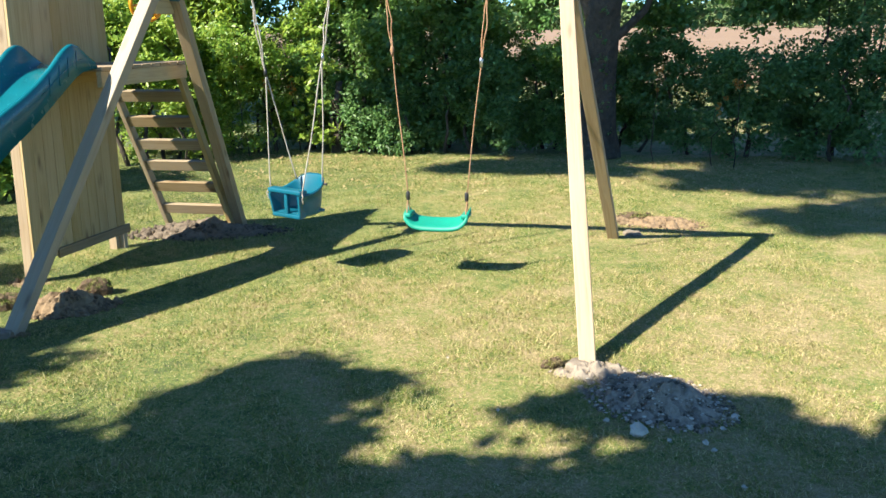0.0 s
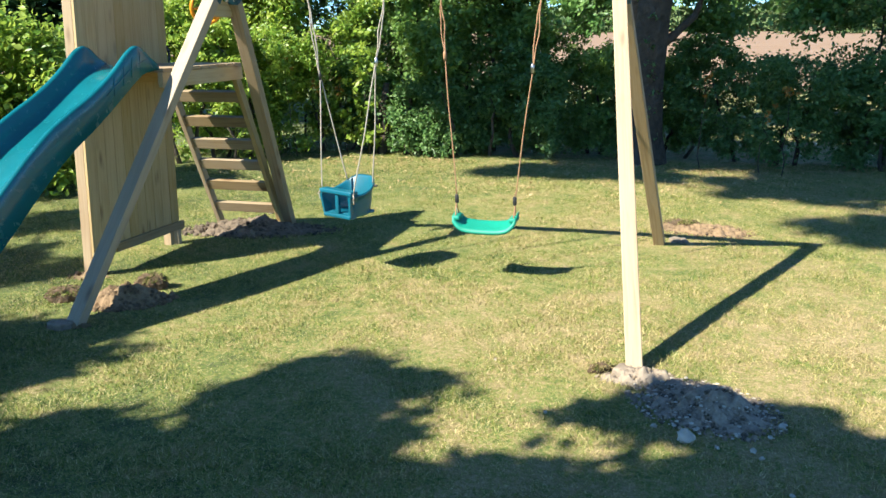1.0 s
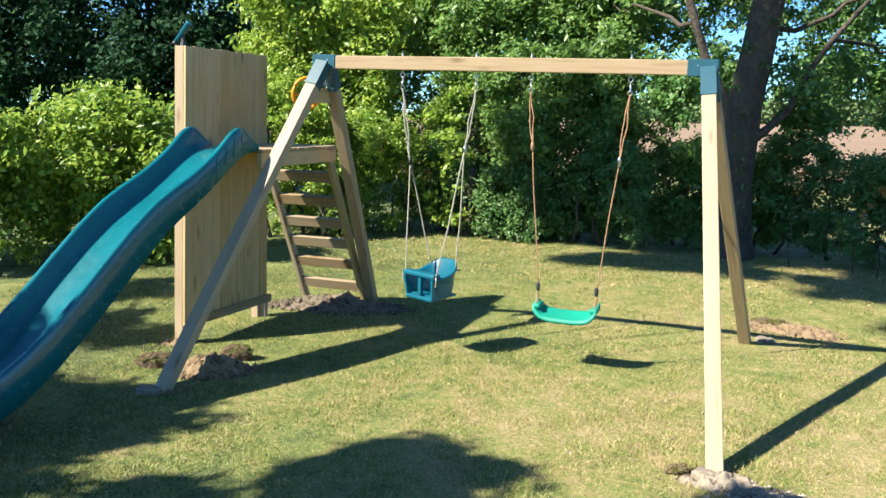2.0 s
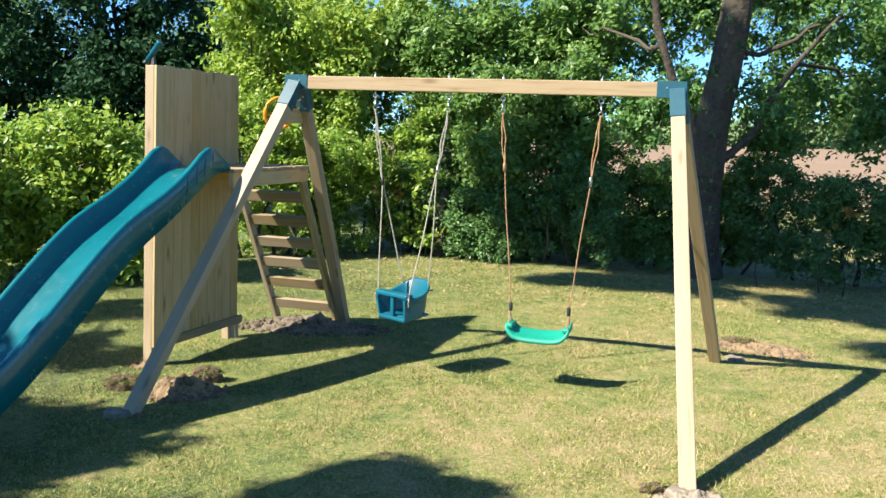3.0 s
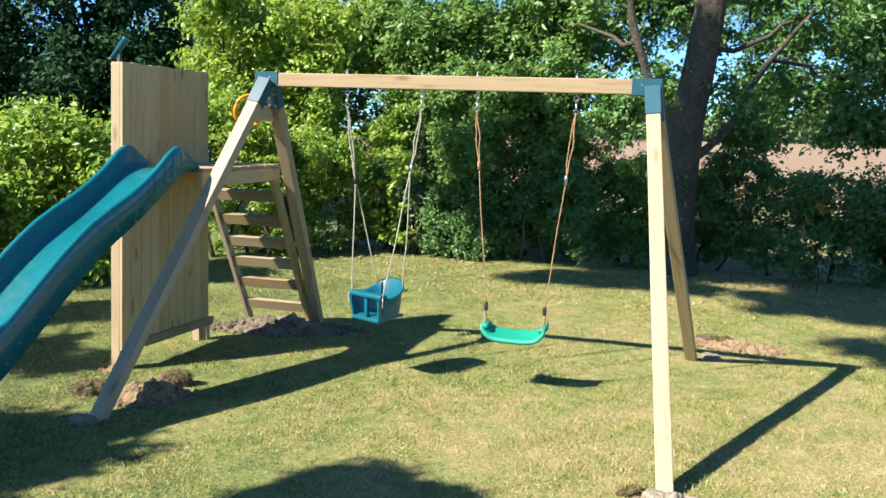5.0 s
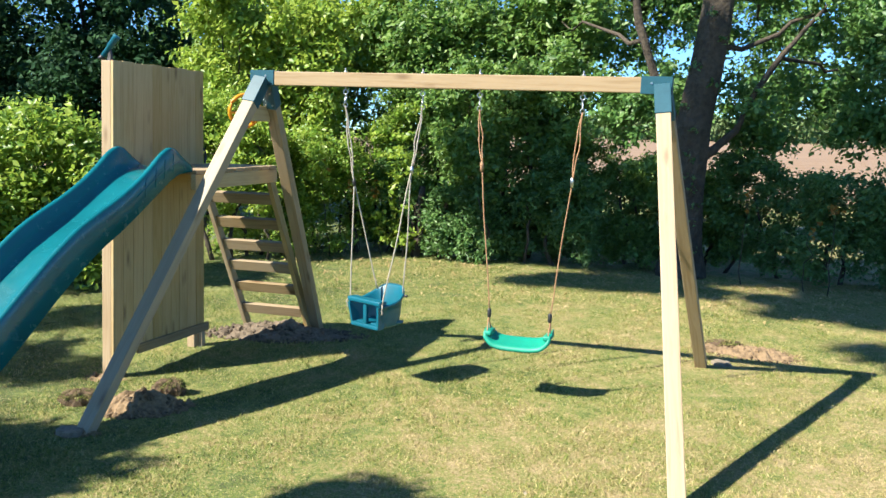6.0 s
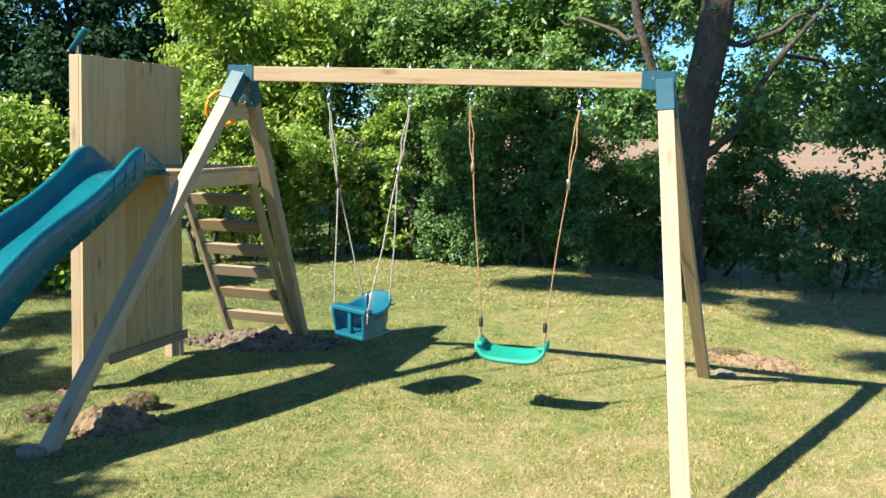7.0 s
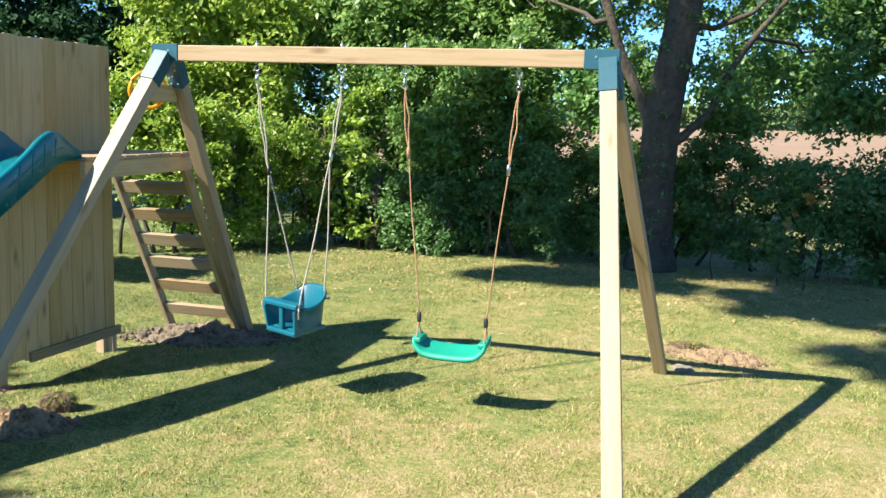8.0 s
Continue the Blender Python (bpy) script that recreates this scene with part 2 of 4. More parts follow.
def tube_bm(points, radii, seg=8, closed=False, caps=True):
    """A round tube through points."""
    pts = [Vector(p) for p in points]
    if isinstance(radii, (int, float)):
        radii = [radii] * len(pts)
    bm = bmesh.new()
    rings = []
    n = len(pts)
    ref = Vector((0.31, 0.17, 0.93)).normalized()
    for i, p in enumerate(pts):
        a = pts[(i - 1) % n] if closed else pts[max(i - 1, 0)]
        b = pts[(i + 1) % n] if closed else pts[min(i + 1, n - 1)]
        d = (b - a).normalized()
        u = d.cross(ref)
        if u.length < 0.05:
            u = d.cross(Vector((1, 0, 0)))
        u.normalize()
        v = d.cross(u)
        rings.append([bm.verts.new(p + (u * math.cos(k * math.tau / seg) + v * math.sin(k * math.tau / seg)) * radii[i]) for k in range(seg)])
    for i in range(n if closed else n - 1):
        r0, r1 = rings[i], rings[(i + 1) % n]
        for k in range(seg):
            bm.faces.new((r0[k], r0[(k + 1) % seg], r1[(k + 1) % seg], r1[k]))
    if caps and not closed:
        bm.faces.new(rings[0])
        bm.faces.new(list(reversed(rings[-1])))
    return bm


def merge(*bms):
    """Joins bmeshes into the first."""
    for other in bms[1:]:
        me = bpy.data.meshes.new("tmp")
        other.to_mesh(me)
        other.free()
        bms[0].from_mesh(me)
        bpy.data.meshes.remove(me)
    return bms[0]


def ring(center, radius, tube, normal=(0, 0, 1), n=20, seg=6, squash=1.0):
    nrm = Vector(normal).normalized()
    u = nrm.orthogonal().normalized()
    v = nrm.cross(u)
    c = Vector(center)
    return tube_bm([c + u * math.cos(a) * radius + v * math.sin(a) * radius * squash for a in [k * math.tau / n for k in range(n)]], tube, seg, closed=True)


def array_mesh(name, verts, tris, mat):
    me = bpy.data.meshes.new(name)
    me.vertices.add(len(verts))
    me.vertices.foreach_set("co", np.ascontiguousarray(verts, dtype=np.float32).ravel())
    nt = len(tris)
    me.loops.add(nt * 3)
    me.loops.foreach_set("vertex_index", np.ascontiguousarray(tris, dtype=np.int32).ravel())
    me.polygons.add(nt)
    me.polygons.foreach_set("loop_start", np.arange(0, nt * 3, 3, dtype=np.int32))
    me.update(calc_edges=True)
    me.validate()
    me.materials.append(mat)
    return me


# ---- the ground ----
def grid_ground():
    """One sheet: close mesh by the play frame, wide cells out to the horizon."""
    near = list(np.arange(-14, 14.01, 0.5))
    far = [-3000, -800, -250, -90, -45, -25, -18]
    xs = far + near + [-f for f in reversed(far)]
    ys = far + near + [18, 25, 40, 70, 120, 250, 700, 3000]
    bm = bmesh.new()
    g = [[bm.verts.new((x, y, (0.02 * noise.noise((x * 0.35, y * 0.35, 0)) - 0.012 if abs(x) < 14 and abs(y) < 14 else -0.012))) for x in xs] for y in ys]
    for r0, r1 in zip(g, g[1:]):
        for i in range(len(xs) - 1):
            bm.faces.new((r0[i], r0[i + 1], r1[i + 1], r1[i]))
    ob = part("ground", bm, GROUND, None, "", None, True)
    return tagged(ob, "dry summer lawn with straw patches, stubble field beyond", "ground", "", "structure")


ground = grid_ground()


def ground_z(x, y):
    return 0.02 * noise.noise((x * 0.35, y * 0.35, 0)) - 0.012


# heaps: x, y, half-widths, height, turn
HEAPS = [
    (2.02, -1.73, 0.35, 0.26, 0.115, -0.5),
    (1.69, -1.44, 0.19, 0.13, 0.065, 0.2),
    (-1.71, -0.98, 0.29, 0.19, 0.145, 0.6),
    (-1.85, 1.10, 0.70, 0.27, 0.125, 0.25),
    (2.05, 2.05, 0.42, 0.24, 0.045, -0.15),
    (-2.14, -1.06, 0.10, 0.08, 0.01, 0.0),
    (-2.36, -0.52, 0.17, 0.10, 0.06, 0.3),
    (-1.76, -1.50, 0.13, 0.08, 0.03, 0.3),
]


def in_heap(x, y):
    inside = np.zeros(len(x), bool)
    for hx, hy, a, b, h, r in HEAPS:
        dx, dy = x - hx, y - hy
        u = dx * math.cos(r) + dy * math.sin(r)
        v = -dx * math.sin(r) + dy * math.cos(r)
        inside |= (u / a) ** 2 + (v / b) ** 2 < 0.8
    return inside


def blades(name, label, category, count, seed, mat, length, width, lean_by, spread=1.35):
    rng = np.random.default_rng(seed)
    # more blades close to where the camera stands
    y = -4.2 + 10.4 * rng.random(count * 3) ** spread
    x = -7.0 + 12.6 * rng.random(count * 3)
    keep = ~in_heap(x, y) & (x > -2.6 - (y + 4.2) * 0.55) & (x < 2.9 + (y + 4.2) * 0.36)
    x, y = x[keep][:count], y[keep][:count]
    n = len(x)
    z = np.array([ground_z(a, b) for a, b in zip(x, y)])
    ang = rng.random(n) * math.tau
    tuft = 0.75 + 0.5 * np.sin(x * 5.3 + 2 * np.sin(y * 3.1)) * np.sin(y * 4.7 + 2 * np.sin(x * 2.3))
    ln = (length[0] + (length[1] - length[0]) * rng.random(n) ** 1.6) * tuft
    w = width * (0.7 + 0.6 * rng.random(n))
    lean = rng.normal(0, lean_by, (n, 2))
    base = np.stack([x, y, z - 0.004], 1)
    side = np.stack([np.cos(ang), np.sin(ang), np.zeros(n)], 1) * w[:, None]
    up = ln / np.sqrt(1 + (lean ** 2).sum(1)) + 0.006
    tip = base + np.stack([lean[:, 0] * up, lean[:, 1] * up, up], 1)
    verts = np.stack([base - side, base + side, tip], 1).reshape(-1, 3)
    ob = new(name, array_mesh(name, verts, np.arange(n * 3).reshape(-1, 3), mat))
    tagged(ob, label, category, "", "stuff")


blades("grass", "short worn lawn grass, part straw-dry and part green", "grass", 620000, 5, BLADES, (0.012, 0.041), 0.0028, 1.2, 1.5)
blades("straw", "dry bleached stalks lying in the lawn", "straw", 340000, 6, STRAW, (0.018, 0.046), 0.0019, 2.4, 1.7)


def litter():
    """Fallen dry leaves and crumbs, thickest below the hedge."""
    rng = np.random.default_rng(8)
    n = 2600
    x = -4.2 + 8.0 * rng.random(n)
    y = 5.6 - 2.4 * rng.random(n) ** 1.8
    far = rng.random(n) < 0.03
    y[far] = -2.8 + 8 * rng.random(far.sum())
    z = np.array([ground_z(a, b) for a, b in zip(x, y)]) + 0.016
    a = rng.random(n) * math.tau
    ln = 0.010 + 0.016 * rng.random(n)
    tilt = rng.normal(0, 0.35, n)
    ax = np.stack([np.cos(a), np.sin(a), tilt], 1) * ln[:, None]
    sd = np.stack([-np.sin(a), np.cos(a), rng.normal(0, 0.3, n)], 1) * (ln * 0.5)[:, None]
    c = np.stack([x, y, z], 1)
    verts = np.stack([c - ax, c + sd + [0, 0, 0.005], c + ax, c - sd + [0, 0, 0.005]], 1).reshape(-1, 3)
    k = np.arange(n)[:, None] * 4
    tris = np.concatenate([k + np.array([0, 1, 2]), k + np.array([0, 2, 3])], 0)
    ob = new("leaf_litter", array_mesh("leaf_litter", verts, tris, LEAF_BUFF))
    tagged(ob, "dry fallen leaves scattered on the lawn by the hedge", "leaf litter", "", "stuff")


litter()


# ---- foliage ----
def leaves(rng, centres, radii, per, size, aspect=0.55, flat=0.35, fill=0.15, droop=0.0):
    """Leaf blades in clumps: centres (n,3), radii (n,), per leaves in each. Two triangles a leaf, folded along the midrib."""
    centres, radii = np.asarray(centres, float), np.asarray(radii, float)
    n = len(centres) * per
    c = np.repeat(centres, per, 0)
    r = np.repeat(radii, per)
    d = rng.normal(size=(n, 3))
    d /= np.linalg.norm(d, axis=1)[:, None]
    rad = r * (fill + (1 - fill) * rng.random(n)) * (0.8 + 0.35 * rng.random(n))
    pos = c + d * rad[:, None] * np.array([1, 1, 0.82])
    nrm = d * 0.3 + rng.normal(size=(n, 3)) * 0.7 + np.array([0, 0, flat]) + np.array(SUN_DIR) * 0.55
    nrm /= np.linalg.norm(nrm, axis=1)[:, None]
    ax = np.cross(nrm, rng.normal(size=(n, 3)))
    ax[:, 2] -= droop
    ax -= nrm * (ax * nrm).sum(1)[:, None]
    ax /= np.linalg.norm(ax, axis=1)[:, None] + 1e-9
    sd = np.cross(nrm, ax)
    ln = size * (0.6 + 0.8 * rng.random(n))
    wd = ln * aspect * (0.8 + 0.4 * rng.random(n))
    a = pos - ax * (ln * 0.5)[:, None]
    b = pos + ax * (ln * 0.5)[:, None] - nrm * (ln * 0.12)[:, None]
    mid = pos - ax * (ln * 0.06)[:, None] + nrm * (wd * 0.12)[:, None]
    l = mid + sd * (wd * 0.5)[:, None]
    rr = mid - sd * (wd * 0.5)[:, None]
    verts = np.stack([a, l, b, rr], 1).reshape(-1, 3)
    k = np.arange(n)[:, None] * 4
    tris = np.concatenate([k + np.array([0, 1, 2]), k + np.array([0, 2, 3])], 0)
    return verts, tris


def crown(name, parent, mat, rng, centres, radii, per, size, label="", **kw):
    v, t = leaves(rng, centres, radii, per, size, **kw)
    v[:, 2] = np.maximum(v[:, 2], 0.0)
    ob = new(name, array_mesh(name, v, t, mat))
    adopt(ob, parent, Matrix.Identity(4))
    return tagged(ob, label, "", "", "")


def blob_points(rng, n, centre, radii, shell=0.5):
    """Clump centres spread through an ellipsoid, more of them near its skin."""
    d = rng.normal(size=(n, 3))
    d /= np.linalg.norm(d, axis=1)[:, None]
    r = shell + (1 - shell) * rng.random(n)
    return np.asarray(centre) + d * r[:, None] * np.asarray(radii)


def wall_points(rng, n, x0, y0, x1, y1, depth, z0, z1, wob=0.25):
    """Clump centres in a thick upright slab of hedge with an uneven top."""
    s = rng.random(n)
    w = (rng.random(n) - 0.5) * depth
    dx, dy = x1 - x0, y1 - y0
    ln = math.hypot(dx, dy)
    top = z1 + wob * np.sin(s * ln * 2.3 + 1.1) + wob * 0.7 * np.sin(s * ln * 5.1)
    z = z0 + (top - z0) * rng.random(n) ** 0.85
    bulge = 0.18 * np.sin(s * ln * 3.1) + 0.12 * np.sin(z * 4.0 + s * 9)
    return np.stack([x0 + dx * s - dy / ln * (w + bulge), y0 + dy * s + dx / ln * (w + bulge), z], 1)


def limb(rng, p0, p1, r0, r1, wob=0.06, n=7):
    p0, p1 = Vector(p0), Vector(p1)
    pts = []
    for i in range(n):
        f = i / (n - 1)
        q = p0.lerp(p1, f)
        if 0 < i < n - 1:
            q += Vector(rng.normal(0, wob, 3))
        pts.append(q)
    return tube_bm(pts, [r0 + (r1 - r0) * i / (n - 1) for i in range(n)], 9)


def shrub(name, label, mat, line, depth, z1, n, per, size, seed, stems=4, z0=0.1, rad=(0.16, 0.32), category="shrub", group="", wob=0.25, stem_r=0.03, **kw):
    """A length of hedge: stems and a leafy crown, along the line (x0, y0, x1, y1)."""
    rng = np.random.default_rng(seed)
    x0, y0, x1, y1 = line
    th = thing(name, ((x0 + x1) / 2, (y0 + y1) / 2, 0), label, category, group)
    for i in range(stems):
        f = (i + 0.5) / stems + rng.normal(0, 0.05)
        bx, by = x0 + (x1 - x0) * f, y0 + (y1 - y0) * f
        part("stem", limb(rng, (bx, by, -0.03), (bx + rng.normal(0, 0.25), by + rng.normal(0, 0.15), z1 * 0.8), stem_r * (0.8 + rng.random() * 0.5), stem_r * 0.3), BARK, th, "", None, True)
    pts = wall_points(rng, n, x0, y0, x1, y1, depth, z0, z1, wob)
    crown("crown", th, mat, rng, pts, rad[0] + (rad[1] - rad[0]) * rng.random(n), per, size, **kw)
    return th


HEDGE = "shrubs along the garden boundary"
laurel = shrub("broadleaf_shrub", "bright green broad-leaved shrub in full sun beside the lawn", LEAF_LAUREL, (-7.6, 0.2, -4.9, 2.9), 1.5, 1.75, 420, 100, 0.082, 11, 5, 0.15, (0.2, 0.36), group=HEDGE, wob=0.14, droop=0.5)
shrub("broadleaf_shrub", "tall yellow-green sunlit shrub behind the plank wall", LEAF_LIGHT, (-5.8, 5.5, -4.0, 6.7), 1.3, 3.9, 300, 100, 0.095, 12, 6, 0.7, (0.22, 0.42), group=HEDGE, wob=0.4, droop=0.6)
shrub("broadleaf_shrub", "yellow-green leafy bush rising behind the ladder", LEAF_LIGHT, (-5.3, 4.2, -4.0, 4.9), 0.5, 2.0, 90, 70, 0.08, 19, 4, 0.7, (0.14, 0.26), group=HEDGE, wob=0.2, droop=0.4)
shrub("hedge_shrub", "dense mid-green hedge shrub with small glossy leaves", LEAF_LAUREL, (-5.0, 4.7, -2.7, 6.6), 0.9, 1.9, 330, 110, 0.06, 13, 6, 0.12, (0.14, 0.28), group=HEDGE)
shrub("hedge_shrub", "tall dark hedge shrub with bare stems at its foot", LEAF_MID, (-3.1, 6.9, -0.2, 6.6), 1.1, 2.9, 440, 120, 0.08, 14, 7, 0.15, (0.16, 0.34), group=HEDGE, stem_r=0.05)
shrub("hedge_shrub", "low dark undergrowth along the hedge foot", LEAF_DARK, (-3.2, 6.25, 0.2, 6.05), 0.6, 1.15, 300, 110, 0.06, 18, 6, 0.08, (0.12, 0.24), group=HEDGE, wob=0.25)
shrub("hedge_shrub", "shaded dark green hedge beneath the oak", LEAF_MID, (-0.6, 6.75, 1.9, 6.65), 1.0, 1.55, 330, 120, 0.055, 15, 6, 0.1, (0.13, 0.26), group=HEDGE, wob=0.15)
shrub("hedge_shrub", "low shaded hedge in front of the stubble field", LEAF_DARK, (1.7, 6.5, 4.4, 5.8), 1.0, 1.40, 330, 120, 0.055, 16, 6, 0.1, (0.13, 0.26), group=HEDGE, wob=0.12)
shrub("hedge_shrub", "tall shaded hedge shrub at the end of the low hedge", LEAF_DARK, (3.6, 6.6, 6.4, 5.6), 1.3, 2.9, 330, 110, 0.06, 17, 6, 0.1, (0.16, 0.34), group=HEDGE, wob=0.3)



def shoots(th, spots, seed):
    """Upright young shoots with paired leaves, standing above a shrub's crown."""
    rng = np.random.default_rng(seed)
    for x, y, z0, z1 in spots:
        bend = rng.normal(0, 0.05, 2)
        ob = part("shoot", limb(rng, (x, y, z0), (x + bend[0], y + bend[1], z1), 0.008, 0.003, 0.008), BARK, th, "", None, True)
        k = 9
        f = np.linspace(0.25, 1, k)
        pts = np.stack([x + bend[0] * f, y + bend[1] * f, z0 + (z1 - z0) * f], 1)
        crown("shoot_leaves", ob, LEAF_LIGHT, rng, pts, np.full(k, 0.06), 4, 0.10, "", droop=0.1)


shoots(laurel, ((-5.12, 2.35, 1.3, 2.08), (-5.02, 2.30, 1.4, 1.92), (-6.0, 1.6, 1.4, 1.95), (-5.5, 2.1, 1.4, 1.9), (-6.6, 1.2, 1.4, 2.0)), 61)


def oak():
    rng = np.random.default_rng(21)
    th = thing("oak_tree", (1.3, 6.0, 0), "large oak with a dark furrowed trunk and open crown", "tree")
    trunk = merge(
        tube_bm([(1.30, 6.0, -0.05), (1.31, 6.0, 0.35), (1.32, 6.0, 1.2), (1.347, 6.0, 1.9), (1.40, 6.02, 2.25), (1.465, 6.03, 2.56), (1.546, 6.05, 3.2), (1.62, 6.1, 4.2), (1.6, 6.5, 5.6), (1.4, 7.0, 8.0)],
                [0.34, 0.245, 0.215, 0.222, 0.212, 0.205, 0.195, 0.185, 0.15, 0.07], 18),
        tube_bm([(1.30, 6.0, 1.62), (1.13, 5.98, 1.95), (0.83, 5.95, 2.57), (0.62, 5.9, 3.2), (0.5, 5.9, 4.0)], [0.11, 0.075, 0.058, 0.05, 0.03], 10),
        tube_bm([(1.42, 6.0, 1.50), (1.62, 6.0, 1.64), (1.86, 6.02, 1.87), (2.08, 6.05, 2.37), (2.36, 6.1, 2.82), (2.9, 6.3, 3.5)], [0.08, 0.055, 0.045, 0.04, 0.036, 0.02], 10))
    bmesh.ops.subdivide_edges(trunk, edges=trunk.edges[:], cuts=3, use_grid_fill=True)
    for v in trunk.verts:
        v.co += Vector((noise.noise((v.co.x * 9, v.co.y * 9, v.co.z * 1.7)), noise.noise((v.co.x * 9 + 7, v.co.y * 9, v.co.z * 1.7)), 0)) * 0.022
    part("trunk", trunk, BARK, th, "", None, True)
    for p0, p1, r in (((1.52, 6.05, 2.95), (3.5, 7.0, 3.6), 0.04), ((1.6, 6.1, 3.7), (-1.0, 7.4, 4.2), 0.06), ((0.66, 5.92, 3.0), (-0.6, 7.0, 3.4), 0.035),
                      ((1.6, 6.15, 4.2), (4.6, 7.0, 5.0), 0.09), ((1.6, 6.5, 5.4), (0, 5.0, 6.2), 0.08), ((1.55, 6.6, 5.7), (2.8, 5.0, 6.5), 0.08),
                      ((1.62, 6.1, 4.0), (2.2, 9.0, 3.6), 0.05), ((2.36, 6.1, 2.82), (3.6, 7.2, 2.5), 0.03)):
        part("branch", limb(rng, p0, p1, r, r * 0.25, 0.08), BARK, th, "", None, True)
    pts = np.concatenate([
        blob_points(rng, 195, (4.6, 8.4, 3.5), (2.7, 1.4, 1.25), 0.1),
        blob_points(rng, 115, (-0.5, 8.8, 3.5), (1.9, 1.2, 1.0), 0.1),
        blob_points(rng, 72, (1.3, 9.4, 3.9), (2.2, 1.0, 0.95), 0.1),
        blob_points(rng, 52, (2.8, 9.2, 3.4), (1.5, 0.9, 0.9), 0.1),
        blob_points(rng, 34, (1.5, 10.0, 3.5), (2.4, 0.7, 1.0), 0.1),
        blob_points(rng, 80, (2.3, 9.6, 2.4), (1.1, 0.6, 0.6), 0.1),
        blob_points(rng, 44, (0.75, 9.3, 2.5), (0.7, 0.5, 0.6), 0.1),
        blob_points(rng, 36, (3.2, 7.7, 2.35), (1.5, 0.7, 0.4), 0.1),
        blob_points(rng, 24, (0.4, 7.9, 2.3), (1.0, 0.6, 0.35), 0.1),
        blob_points(rng, 34, (2.4, 6.6, 3.75), (1.0, 0.5, 0.35), 0.1),
        blob_points(rng, 85, (3.65, 6.6, 3.0), (0.75, 0.6, 0.9), 0.1),
        blob_points(rng, 30, (3.45, 6.5, 2.0), (0.7, 0.4, 0.4), 0.1),
        blob_points(rng, 16, (2.3, 6.4, 1.78), (0.8, 0.3, 0.18), 0.1),
        blob_points(rng, 9, (2.1, 6.15, 2.3), (0.35, 0.2, 0.4), 0.1),
        blob_points(rng, 44, (0.45, 6.4, 2.25), (0.8, 0.4, 0.6), 0.1),
        # unseen overhead mass, added to shade the crown on the right
        blob_points(rng, 120, (2.9, 5.3, 6.7), (2.6, 1.7, 0.9), 0.2),
        blob_points(rng, 90, (1.6, 7.6, 6.5), (4.0, 2.6, 1.8), 0.4)])
    iz = 0.2 + 3.4 * rng.random(60) ** 1.5
    ia = rng.random(60) * math.tau
    ivy = np.stack([1.30 + 0.075 * np.maximum(iz - 1.2, 0) + 0.21 * np.cos(ia), 6.0 + 0.21 * np.sin(ia), iz], 1)
    crown("ivy", th, LEAF_DARK, rng, ivy, np.full(60, 0.10), 16, 0.06, "dark ivy on the trunk")
    crown("crown", th, LEAF_OAK, rng, pts, 0.16 + 0.28 * rng.random(len(pts)), 80, 0.08, "", aspect=0.6)


oak()


def hedge_trunk(x, y, r, h, seed):
    rng = np.random.default_rng(seed)
    ob = part("tree_trunk", merge(limb(rng, (x, y, -0.05), (x + 0.06, y + 0.1, h), r, r * 0.6, 0.025), limb(rng, (x, y, h * 0.3), (x - 0.3, y + 0.2, h * 0.9), r * 0.5, r * 0.2, 0.03)), BARK, None, "", None, True)
    tagged(ob, "bare dark trunk standing in the hedge foot", "tree trunk", "trunks in the hedge")


for tx, ty, tr, tt in ((-2.40, 5.98, 0.075, 1.0), (-2.06, 6.05, 0.045, 0.9)):
    hedge_trunk(tx, ty, tr, tt, int(100 + tx * 10))


def accents():
    """Small distinct sprays in the hedge: a bright sucker at a trunk's foot and a few rusty leaves."""
    rng = np.random.default_rng(77)
    th = thing("leafy_sucker", (-2.55, 5.85, 0), "bright yellow-green leafy sucker at the hedge trunk", "shrub")
    part("stem", limb(rng, (-2.55, 5.88, -0.02), (-2.6, 5.85, 0.9), 0.012, 0.004, 0.02), BARK, th, "", None, True)
    pts = np.stack([-2.6 + rng.normal(0, 0.17, 44), 5.8 + rng.normal(0, 0.07, 44), 0.15 + 1.6 * rng.random(44)], 1)
    crown("crown", th, LEAF_LIGHT, rng, pts, 0.07 + 0.09 * rng.random(44), 12, 0.10, "", droop=0.6)
    for cx, cy, cz, k in ((-2.95, 5.75, 0.98, 5), (-3.25, 5.55, 1.02, 4), (2.05, 5.35, 1.05, 3), (3.0, 5.0, 1.0, 6), (2.75, 5.1, 0.75, 4), (-3.5, 5.2, 1.3, 3)):
        th = thing("rusty_spray", (cx, cy, 0), "spray of orange rusted leaves in the hedge", "foliage", "rusted sprays")
        part("stem", limb(rng, (cx, cy + 0.25, -0.02), (cx, cy, cz), 0.008, 0.003, 0.03), BARK, th, "", None, True)
        pts = np.array([cx, cy, cz]) + rng.normal(0, 0.06, (k, 3))
        crown("crown", th, LEAF_RUST, rng, pts, np.full(k, 0.05), 7, 0.055)


accents()


